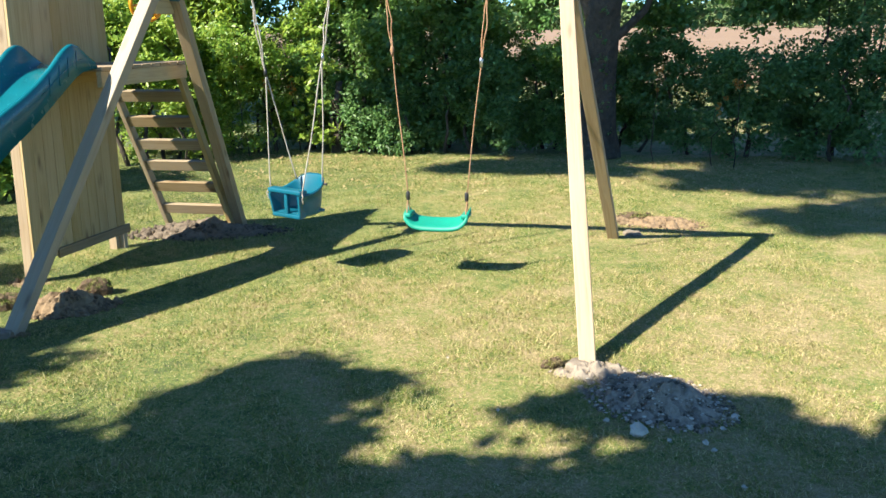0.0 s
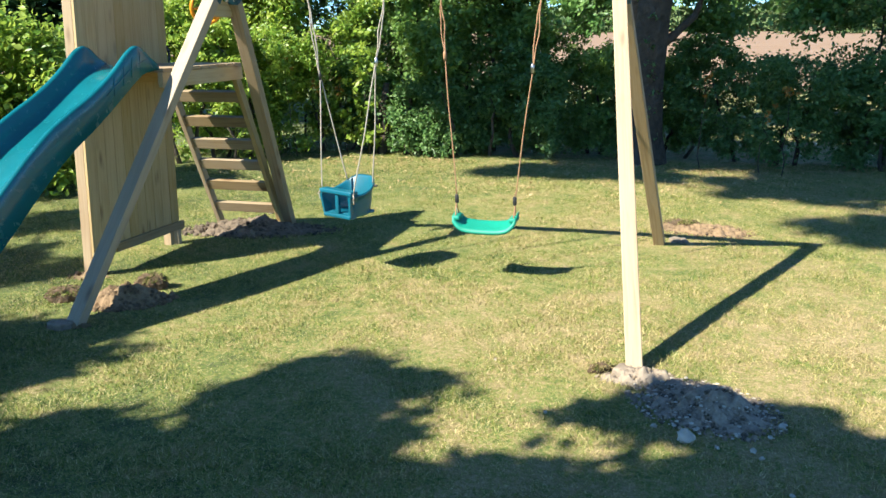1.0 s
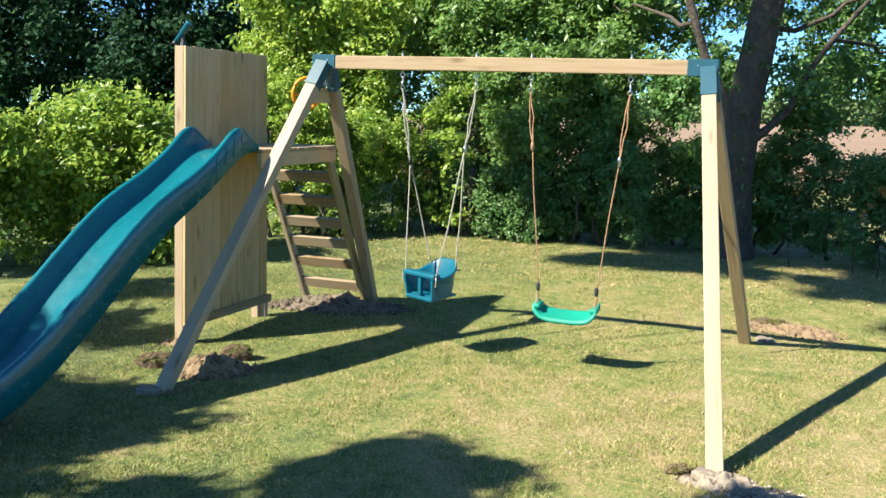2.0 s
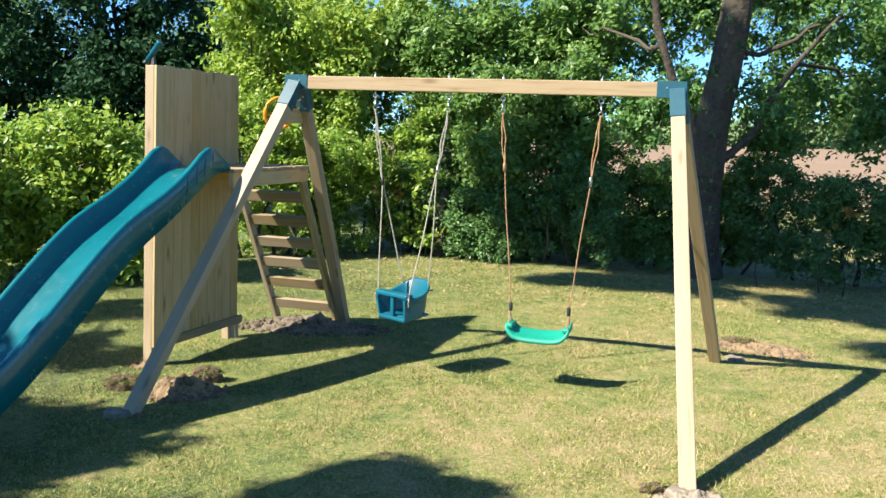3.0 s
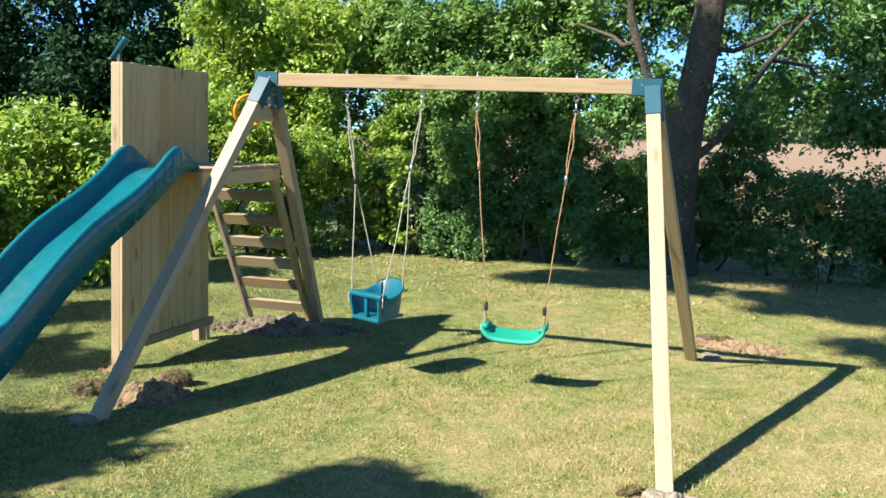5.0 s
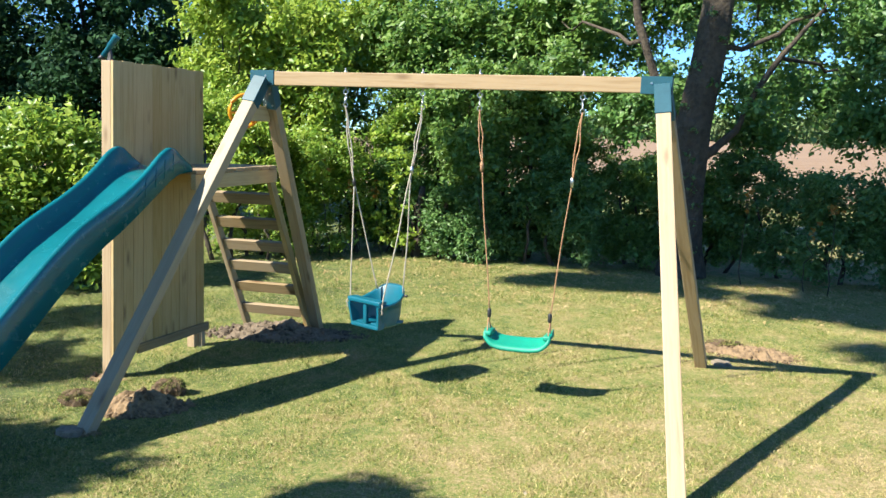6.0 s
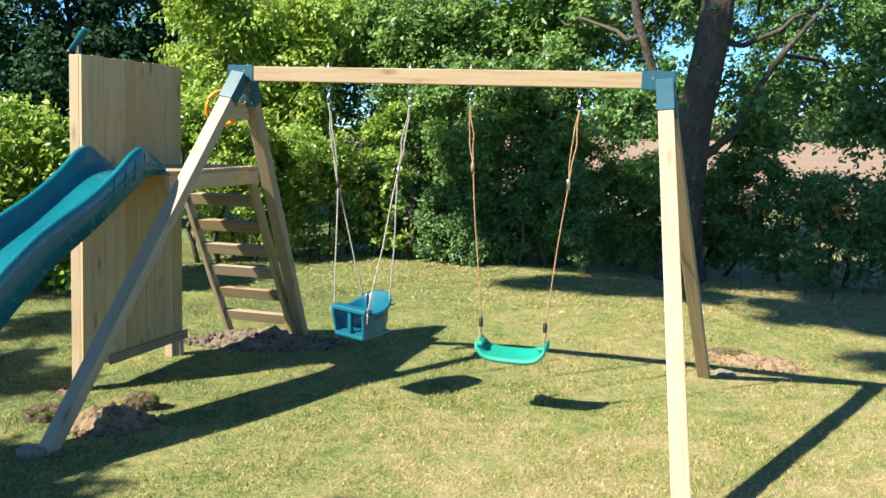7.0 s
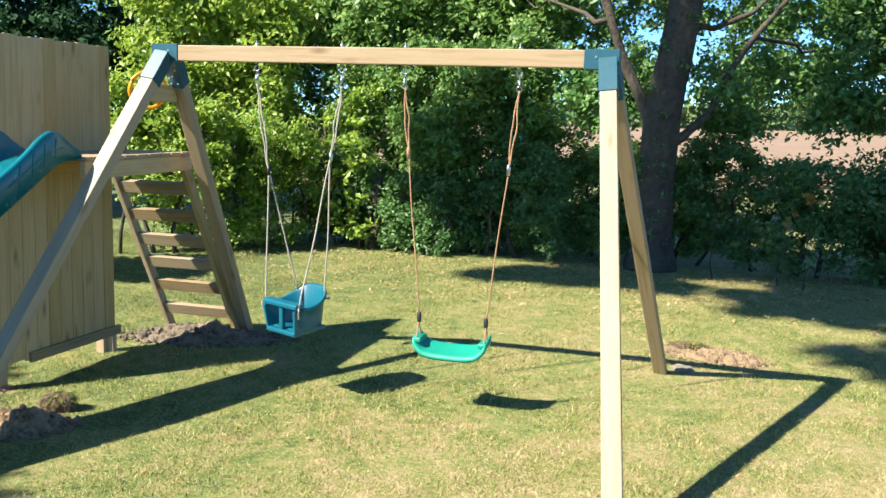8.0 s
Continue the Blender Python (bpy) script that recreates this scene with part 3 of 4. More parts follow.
def tree(name, label, mat, base, crowns, per, size, seed, trunk_r=0.2, lean=(0, 0), category="tree", fork_at=0.45):
    """A trunk with limbs to each crown mass; crowns: (x, y, z, rx, ry, rz, clumps, clump radius)."""
    rng = np.random.default_rng(seed)
    th = thing(name, base, label, category)
    top = max(c[2] for c in crowns)
    bx, by, bz = base
    fork = (bx + lean[0], by + lean[1], top * fork_at)
    part("trunk", limb(rng, (bx, by, -0.05), fork, trunk_r, trunk_r * 0.7, 0.04), BARK, th, "", None, True)
    pts, rad = [], []
    for cx, cy, cz, rx, ry, rz, n, cr in crowns:
        part("branch", limb(rng, fork, (cx, cy, cz), trunk_r * 0.32, 0.02, 0.08), BARK, th, "", None, True)
        pts.append(blob_points(rng, n, (cx, cy, cz), (rx, ry, rz), 0.25))
        rad.append(cr * (0.7 + 0.6 * rng.random(n)))
    crown("crown", th, mat, rng, np.concatenate(pts), np.concatenate(rad), per, size)
    return th


tree("conifer_tree", "dark conifer standing behind the sunlit shrubs", LEAF_FIR, (-9.6, 7.6, 0), [(-9.6, 7.6, 2.4, 2.6, 2.0, 2.4, 260, 0.45), (-9.4, 7.6, 5.4, 2.0, 1.8, 2.2, 120, 0.5)], 110, 0.12, 31)
tree("conifer_tree", "dark conifer standing behind the sunlit shrubs", LEAF_FIR, (-12.6, 6.0, 0), [(-12.6, 6.0, 2.6, 2.6, 2.2, 2.6, 240, 0.5), (-12.6, 6.0, 6.0, 2.2, 1.8, 2.2, 120, 0.5)], 100, 0.13, 32)
tree("ash_tree", "light green young tree with feathery leaves above the hedge", LEAF_LIGHT, (-5.6, 8.4, 0), [(-6.0, 8.1, 3.4, 1.6, 1.2, 1.4, 110, 0.4), (-4.0, 7.9, 3.5, 1.3, 1.0, 1.0, 90, 0.36), (-6.4, 9.2, 3.0, 1.2, 0.8, 1.2, 50, 0.4)], 100, 0.11, 33, 0.11)
tree("young_tree", "mid-green tree rising behind the tall hedge", LEAF_MID, (-1.9, 8.4, 0), [(-2.6, 7.5, 3.3, 1.5, 0.9, 0.9, 130, 0.34), (-0.9, 7.5, 3.5, 1.2, 0.8, 0.8, 90, 0.32), (0.5, 9.2, 4.2, 1.1, 0.8, 0.7, 50, 0.3)], 100, 0.10, 34, 0.09)
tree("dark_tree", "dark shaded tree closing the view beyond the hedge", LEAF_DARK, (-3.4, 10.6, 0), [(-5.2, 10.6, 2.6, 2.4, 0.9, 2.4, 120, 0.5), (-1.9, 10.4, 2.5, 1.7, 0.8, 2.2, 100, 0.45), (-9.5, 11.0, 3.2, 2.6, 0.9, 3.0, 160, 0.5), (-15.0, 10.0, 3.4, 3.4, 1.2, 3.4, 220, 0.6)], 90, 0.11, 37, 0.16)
# trees behind the camera that shade the near lawn and the far hedge
tree("garden_tree", "leafy garden tree shading the near lawn", LEAF_OAK, (-3.4, -9.2, 0),
     [(-3.42, -6.0, 5.0, 0.48, 0.30, 0.3, 40, 0.24), (-1.58, -5.87, 5.0, 0.58, 0.17, 0.2, 32, 0.19), (-0.2, -6.15, 5.0, 1.0, 0.45, 0.3, 60, 0.25),
      (-4.3, -6.95, 5.0, 0.6, 0.3, 0.3, 26, 0.25), (-6.2, -6.6, 5.0, 1.5, 1.1, 0.5, 100, 0.28), (-2.4, -7.75, 4.6, 5.9, 1.5, 0.5, 400, 0.34),
      (-1.8, -7.08, 5.0, 2.0, 0.5, 0.3, 150, 0.27), (-1.15, -6.4, 5.0, 0.6, 0.25, 0.2, 36, 0.22), (-5.9, -6.1, 5.0, 0.75, 0.4, 0.3, 60, 0.24), (-3.35, -6.5, 5.0, 0.62, 0.22, 0.2, 36, 0.22),
      (-7.7, -5.3, 6.0, 1.1, 0.5, 0.3, 26, 0.25), (-8.2, -3.9, 6.0, 0.9, 0.4, 0.3, 18, 0.25)], 90, 0.13, 35, 0.22)
tree("garden_tree", "tall garden tree shading the far hedge", LEAF_OAK, (1.8, -9.4, 0),
     [(-8.8, -3.4, 13.0, 1.2, 0.9, 0.5, 50, 0.4), (-4.3, -4.1, 13.0, 3.2, 2.5, 1.4, 180, 0.5), (-2.4, -7.0, 13.0, 2.0, 1.8, 1.0, 70, 0.5), (-8.8, -5.4, 13.0, 1.4, 0.6, 0.5, 30, 0.36),
      (-9.7, -3.7, 13.0, 0.8, 0.7, 0.4, 34, 0.34), (-7.7, -4.2, 13.0, 1.3, 0.9, 0.5, 60, 0.38), (-6.0, -5.9, 13.0, 1.35, 1.1, 0.4, 50, 0.25), (-5.7, -7.7, 13.0, 0.6, 0.9, 0.4, 24, 0.24)], 110, 0.19, 36, 0.25, fork_at=0.86)

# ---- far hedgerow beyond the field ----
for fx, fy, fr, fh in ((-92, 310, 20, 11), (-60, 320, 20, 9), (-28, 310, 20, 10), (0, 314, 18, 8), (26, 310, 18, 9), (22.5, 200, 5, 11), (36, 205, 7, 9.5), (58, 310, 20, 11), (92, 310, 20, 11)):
    tree("far_tree", "tree on the far side of the field, its green paled for haze", LEAF_FAR_HAZE, (fx, fy, 0), [(fx, fy, fh * 0.45, fr, 2.0, fh * 0.5, 150, fr * 0.2)], 60, 0.10 * fr, int(fx * 7 + 1400), 0.2)


# ---- swing frame ----
BEAM_L, BEAM_R = Vector((-1.47, 0.045, 2.153)), Vector((1.44, 0.045, 2.108))


def beam_z(x):
    return BEAM_L.z + (BEAM_R.z - BEAM_L.z) * (x - BEAM_L.x) / (BEAM_R.x - BEAM_L.x)


def swing_frame():
    th = thing("swing_frame", (0, 0, 0), "pine swing frame with splayed legs and blue steel corner brackets", "swing frame")
    timber("beam", BEAM_L, BEAM_R, 0.072, 0.096, PINE, th, (0, 1, 0))
    for side, foot_f, foot_b in ((-1, (-1.745, -1.555, -0.12), (-1.665, 1.46, -0.10)), (1, (1.69, -1.455, -0.12), (1.715, 1.51, -0.10))):
        end = BEAM_L if side < 0 else BEAM_R
        bz = end.z
        cx = end.x - side * 0.085
        sleeve = box_bm((0.19, 0.084, 0.108), (0, 0, 0), 0.003, 1)
        br = part("bracket", sleeve, BRACKET, th, "blue powder-coated steel corner bracket", along((cx, 0.045, bz), (cx + 1, 0.045, bz - 0.015), (0, 1, 0)))
        for foot, dy in ((foot_f, -1), (foot_b, 1)):
            top = Vector((end.x - side * (0.05 if side > 0 else 0.085), 0.045 + dy * 0.035, bz - 0.01))
            mat = PINE_WORN if (side < 0 and dy < 0) else PINE
            ft = Vector(foot)
            d = (ft - top).normalized()
            sv = (1, 0.1, 0) if (side < 0 and dy < 0) else (1, 0, 0)
            timber("leg", top + d * 0.06, ft, 0.088, 0.08, mat, th, sv)
            part("leg_socket", box_bm((0.215, 0.099, 0.092), (0.1075, 0, 0), 0.003, 1), BRACKET, br, "", along(top + d * 0.005, ft, sv))
            m = along(top, ft, sv)
            for k in (0.085, 0.185):
                for sy in (-0.025, 0.025):
                    q = m @ Vector((k, sy, -0.047 if dy < 0 else 0.047))
                    out = (m.to_3x3() @ Vector((0, 0, -1 if dy < 0 else 1)))
                    part("bolt", tube_bm([q - out * 0.002, q + out * 0.004], [0.007, 0.005], 8), STEEL, br)
        for k in (-0.05, 0.03):
            q = Vector((cx + k * side * -1, 0.0045, bz + 0.012 * (1 if k > 0 else -1)))
            part("bolt", tube_bm([q, q + Vector((0, -0.006, 0))], [0.009, 0.006], 8), STEEL, br)
    # board across the head of the ladder-side legs
    timber("cross_board", (-1.445, -0.10, 1.90), (-1.445, 0.20, 1.90), 0.025, 0.11, PINE_BOARD, th, (1, 0, 0))
    return th


swing_frame()


# ---- play tower: plank wall, platform, ladder, slide ----
def plank_wall():
    th = thing("plank_wall", (-2.35, 0, 0), "upright wall of tongue-and-groove pine planks on posts", "wall panel")
    # front post follows the wall's slight lean
    timber("post", (-2.358, -0.50, -0.08), (-2.272, -0.50, 2.235), 0.078, 0.085, PINE, th, (1, 0, 0))
    timber("post", (-2.33, 0.47, -0.08), (-2.30, 0.47, 2.225), 0.07, 0.07, PINE, th, (1, 0, 0))
    n = 10
    y0, y1 = -0.545, 0.535
    w = (y1 - y0) / n
    for i in range(n):
        y = y0 + (i + 0.5) * w
        f = (y + 0.5) / 1.03
        xb, xt = -2.300 + 0.028 * f, -2.220 - 0.018 * f
        top = 2.235 + 0.004 * math.sin(i * 2.1)
        low = 0.135 + 0.012 * math.sin(i * 1.7)
        timber("plank", (xb, y, low), (xt, y, top), 0.019, w - 0.0016, PINE_BOARD, th, (1, 0, 0), "", 0.0018)
    timber("rail", (-2.276, -0.30, 0.150), (-2.246, 0.565, 0.150), 0.026, 0.07, PINE_RUNG, th, (1, 0, 0))
    part("hand_grip", tube_bm([(-2.245, 0.530, 1.475), (-2.243, 0.556, 1.495), (-2.242, 0.566, 1.545), (-2.242, 0.562, 1.595), (-2.243, 0.530, 1.625)], 0.011, 8), BLACK, th, "black plastic hand grip", None, True)
    timber("stub_post", (-2.275, 0.505, -0.05), (-2.275, 0.505, 0.13), 0.05, 0.05, PINE, th, (1, 0, 0))
    return th


plank_wall()


def platform():
    th = thing("platform", (-1.95, 0.05, 0), "raised pine deck of short boards between wall and frame", "platform")
    n = 9
    y0, y1 = -0.47, 0.63
    w = (y1 - y0) / n
    for i in range(n):
        y = y0 + (i + 0.5) * w
        timber("deck_board", (-2.235, y, 1.489), (-1.622, y, 1.489), w - 0.008, 0.026, PINE, th, (0, 1, 0), "", 0.003)
    timber("joist", (-1.645, y0, 1.422), (-1.645, y1 + 0.01, 1.422), 0.04, 0.105, PINE_BOARD, th, (1, 0, 0))
    timber("joist", (-2.205, y0, 1.422), (-2.205, y1, 1.422), 0.04, 0.105, PINE_BOARD, th, (1, 0, 0))
    timber("end_joist", (-2.18, y1 - 0.02, 1.422), (-1.67, y1 - 0.02, 1.422), 0.04, 0.105, PINE_BOARD, th, (0, 1, 0))
    return th


platform()


def ladder():
    th = thing("ladder", (-2.0, 1.3, 0), "broad pine ladder with flat board rungs up to the deck", "ladder")
    top, low = Vector((0, 0.645, 1.41)), Vector((0, 1.36, -0.06))
    d = (low - top).normalized()
    for x in (-2.335, -1.70):
        timber("stringer", top + Vector((x, 0, 0)), low + Vector((x, 0, 0)), 0.04, 0.075, PINE if x < -2 else PINE_BOARD, th, (1, 0, 0))
    for k, z in enumerate((1.222, 1.002, 0.797, 0.602, 0.397, 0.175)):
        f = (top.z - z) / (top.z - low.z)
        y = top.y + (low.y - top.y) * f
        m = along((-2.312, y - 0.005, z), (-1.723, y - 0.005, z), d)
        part("rung", box_bm((0.589, 0.098, 0.036), (0.2945, 0, 0), 0.004), PINE_RUNG, th, "", m)
    return th


ladder()


def slide():
    th = thing("slide", (-1.86, -2.0, 0), "teal moulded plastic wave slide leaving the deck", "slide")
    # centre line: x, y, bed height, height of the lip above the bed, skirt depth below the bed
    prof = [(-1.883, -0.45, 1.505, 0.03, 0.012), (-1.883, -0.537, 1.507, 0.076, 0.015), (-1.883, -0.618, 1.503, 0.142, 0.022),
            (-1.883, -0.688, 1.486, 0.177, 0.034), (-1.893, -0.767, 1.443, 0.178, 0.045), (-1.906, -0.872, 1.373, 0.153, 0.049),
            (-1.921, -0.996, 1.291, 0.145, 0.053), (-1.937, -1.13, 1.21, 0.146, 0.06), (-1.955, -1.283, 1.13, 0.153, 0.067),
            (-1.975, -1.448, 1.035, 0.161, 0.088), (-1.996, -1.632, 0.899, 0.162, 0.104), (-2.018, -1.82, 0.74, 0.163, 0.11),
            (-2.04, -2.009, 0.578, 0.161, 0.105), (-2.04, -2.22, 0.43, 0.158, 0.095), (-2.04, -2.452, 0.298, 0.153, 0.084),
            (-2.04, -2.695, 0.208, 0.148, 0.074), (-2.04, -2.959, 0.161, 0.137, 0.074), (-2.04, -3.17, 0.15, 0.116, 0.105)]
    # smooth through the rows
    P = np.array(prof)
    s = np.linspace(0, len(P) - 1, 90)
    rows = np.stack([np.interp(s, np.arange(len(P)), P[:, k]) for k in range(5)], 1)
    ker = np.array([0.1, 0.2, 0.4, 0.2, 0.1])
    for k in range(5):
        pad = np.pad(rows[:, k], 2, mode="edge")
        rows[:, k] = np.convolve(pad, ker, "valid")
    wide = 0.95
    bm = bmesh.new()
    rings = []
    for cx, y, z, lip, skirt in rows:
        sec = [(-0.243, z - skirt), (-0.236, z + lip * 0.55), (-0.236, z + lip - 0.012), (-0.226, z + lip), (-0.205, z + lip), (-0.195, z + lip - 0.014), (-0.188, z + lip * 0.45),
               (-0.165, z + 0.018), (-0.12, z), (0, z - 0.006), (0.12, z), (0.165, z + 0.018), (0.188, z + lip * 0.45), (0.195, z + lip - 0.014), (0.205, z + lip), (0.226, z + lip),
               (0.236, z + lip - 0.012), (0.236, z + lip * 0.55), (0.243, z - skirt), (0.225, z - skirt), (0.16, z - 0.03), (0, z - 0.035), (-0.16, z - 0.03), (-0.225, z - skirt)]
        rings.append([bm.verts.new((cx + a * wide, y, b)) for a, b in sec])
    n = len(rings[0])
    for r0, r1 in zip(rings, rings[1:]):
        for k in range(n):
            bm.faces.new((r0[k], r0[(k + 1) % n], r1[(k + 1) % n], r1[k]))
    bm.faces.new(rings[0])
    bm.faces.new(list(reversed(rings[-1])))
    part("chute", bm, SLIDE_BLUE, th, "", None, True)
    # cast ribs on the outer flank
    def flank(y):
        return np.interp(-y, -P[:, 1], P[:, 0]) + 0.2385 * wide

    def bed(y):
        return np.interp(-y, -P[:, 1], P[:, 2])

    for y in (-0.66, -0.74, -0.82, -0.91):
        z, ox = bed(y), flank(y)
        part("rib", tube_bm([(ox - 0.002, y, z + 0.125), (ox - 0.0005, y - 0.008, z + 0.06), (ox, y - 0.016, z + 0.0)], 0.0035, 6), SLIDE_BLUE, th, "", None, True)
    part("rib", tube_bm([(flank(y) - 0.0012, y, bed(y) + 0.062) for y in (-0.60, -0.68, -0.78, -0.89, -0.99)], 0.0035, 6), SLIDE_BLUE, th, "", None, True)
    part("foot", box_bm((0.37, 0.12, 0.24), (P[-1, 0], P[-1, 1] + 0.06, 0.07), 0.02), SLIDE_BLUE, th)
    return th


slide()


def steering_wheel():
    c = Vector((-1.585, 0.10, 1.92))
    th = thing("steering_wheel", c, "yellow plastic toy steering wheel fixed to the frame head", "toy wheel")
    nrm = Vector((-0.8, 0.55, 0.15)).normalized()
    rim = part("rim", ring(c, 0.118, 0.0135, nrm, 32, 10), YELLOW, th, "", None, True)
    u = nrm.orthogonal().normalized()
    v = nrm.cross(u)
    for k in range(3):
        a = k * math.tau / 3 + 0.5
        part("spoke", tube_bm([c + (u * math.cos(a) + v * math.sin(a)) * r for r in (0.02, 0.07, 0.115)], 0.010, 8), YELLOW, th, "", None, True)
    part("hub", tube_bm([c - nrm * 0.012, c + nrm * 0.016], [0.034, 0.028], 16), BLACK, th)
    part("axle", tube_bm([c, Vector((-1.45, 0.05, 1.90))], 0.012, 8), STEEL, th)
    return th


steering_wheel()


def telescope():
    th = thing("telescope", (-2.33, -0.45, 2.235), "teal plastic toy telescope on top of the plank wall", "toy telescope")
    a, b = Vector((-2.355, -0.47, 2.270)), Vector((-2.255, -0.44, 2.405))
    d = (b - a)
    part("tube", tube_bm([a, a + d * 0.45, a + d * 0.46, b - d * 0.08, b - d * 0.07, b], [0.018, 0.019, 0.022, 0.024, 0.028, 0.028], 14), SWING_BLUE, th, "", None, True)
    part("eyepiece", tube_bm([a - d * 0.16, a - d * 0.05, a], [0.022, 0.019, 0.014], 14), BLACK, th, "", None, True)
    part("mount", tube_bm([(-2.30, -0.465, 2.228), (-2.305, -0.455, 2.29), (-2.305, -0.452, 2.325)], [0.024, 0.013, 0.011], 10), BLACK, th)
    return th


telescope()


# ---- swings ----
def hook(parent, x, zb):
    """Eye bolt through the beam, its nut on top, and a snap hook."""
    y = 0.045
    part("eye_bolt", merge(tube_bm([(x, y, zb + 0.082), (x, y, zb - 0.068)], 0.005, 8), tube_bm([(x, y, zb + 0.049), (x, y, zb + 0.060)], 0.013, 6),
                           ring((x, y, zb - 0.083), 0.016, 0.0045, (0, 1, 0), 16)), STEEL, parent, "", None, True)
    part("snap_hook", merge(ring((x, y, zb - 0.13), 0.036, 0.005, (1, 0.25, 0), 20, 6, 0.42), ring((x, y, zb - 0.172), 0.015, 0.004, (0, 1, 0.1), 16)), STEEL, parent, "", None, True)
    return Vector((x, y, zb - 0.178))


def rope_bm(pts, r=0.0046, n=14, sag=0.0):
    """A rope through pts, slightly uneven."""
    out = []
    for a, b in zip(pts, pts[1:]):
        a, b = Vector(a), Vector(b)
        for k in range(n):
            f = k / n
            q = a.lerp(b, f)
            q.x += 0.003 * math.sin(7 * f + a.x * 9) + sag * math.sin(math.pi * f)
            q.y += 0.003 * math.cos(9 * f + a.z * 5)
            out.append(q)
    out.append(Vector(pts[-1]))
    return tube_bm(out, r, 7)


def belt_swing():
    th = thing("belt_swing", (0.525, 0.10, 0.40), "green plastic strap swing seat on brown ropes", "swing")
    ends = ((0.22, 0.315, -1), (0.90, 0.735, 1))
    cy = 0.09
    for hx, sx, sgn in ends:
        top = hook(th, hx, beam_z(hx))
        low = Vector((sx, cy, 0.455))
        adj = top.lerp(low, 0.30 if sgn > 0 else 0.25)
        rope = part("rope", rope_bm([adj, low + Vector((0, 0, 0.13))]), ROPE_ORANGE, th, "", None, True)
        part("rope_loop", merge(rope_bm([top, top.lerp(adj, 0.5) + Vector((0.014, 0, 0)), adj]), rope_bm([top, top.lerp(adj, 0.5) - Vector((0.014, 0, 0)), adj])), ROPE_ORANGE, th, "", None, True)
        part("adjuster", tube_bm([adj + Vector((0, 0, 0.03)), adj + Vector((0, 0, 0.01)), adj - Vector((0, 0, 0.035))], [0.008, 0.013, 0.010], 10), STEEL if sgn > 0 else ROPE_ORANGE, th, "", None, True)
        part("rope_ferrule", tube_bm([low + Vector((0, 0, 0.155)), low + Vector((0, 0, 0.145)), low + Vector((0, 0, 0.10)), low + Vector((0, 0, 0.09))], [0.008, 0.014, 0.014, 0.009], 10), BLACK, th, "", None, True)
        for dy in (-0.05, 0.05):
            part("rope_leg", rope_bm([low + Vector((0, 0, 0.10)), low + Vector((sgn * 0.004, dy, -0.02))], 0.005, 6), ROPE_ORANGE, th, "", None, True)
    # seat: a sagging strap with thick rolled ends
    bm = bmesh.new()
    rings = []
    n = 28
    for i in range(n + 1):
        f = i / n * 2 - 1
        x = 0.525 + 0.228 * f
        z = 0.376 + 0.010 * abs(f) ** 2 + 0.060 * abs(f) ** 5
        th2 = 0.014 + 0.016 * max(0, abs(f) - 0.72) / 0.28
        w = 0.082 - 0.012 * max(0, abs(f) - 0.8) / 0.2
        sec = [(-w, z - 0.018), (-w - 0.006, z - 0.004), (-w + 0.001, z + th2 - 0.006), (-w + 0.010, z + th2 - 0.001), (-w + 0.024, z + th2 - 0.001), (0, z + th2 - 0.003), (w - 0.024, z + th2 - 0.001),
               (w - 0.010, z + th2 - 0.001), (w - 0.001, z + th2 - 0.006), (w + 0.006, z - 0.004), (w, z - 0.018), (w - 0.016, z - 0.014), (0, z - 0.008), (-w + 0.016, z - 0.014)]
        rings.append([bm.verts.new((x, cy + a, b + 0.006 + 0.27 * a)) for a, b in sec])
    m = len(rings[0])
    for r0, r1 in zip(rings, rings[1:]):
        for k in range(m):
            bm.faces.new((r0[k], r0[(k + 1) % m], r1[(k + 1) % m], r1[k]))
    bm.faces.new(rings[0])
    bm.faces.new(list(reversed(rings[-1])))
    seat = part("seat", bm, SEAT_GREEN, th, "", None, True)
    for sgn in (-1, 1):
        x = 0.525 + sgn * 0.205
        part("end_clamp", box_bm((0.055, 0.13, 0.032), (x, cy, 0.448), 0.012, 3), SEAT_GREEN, seat, "", None, True)
    return th


belt_swing()


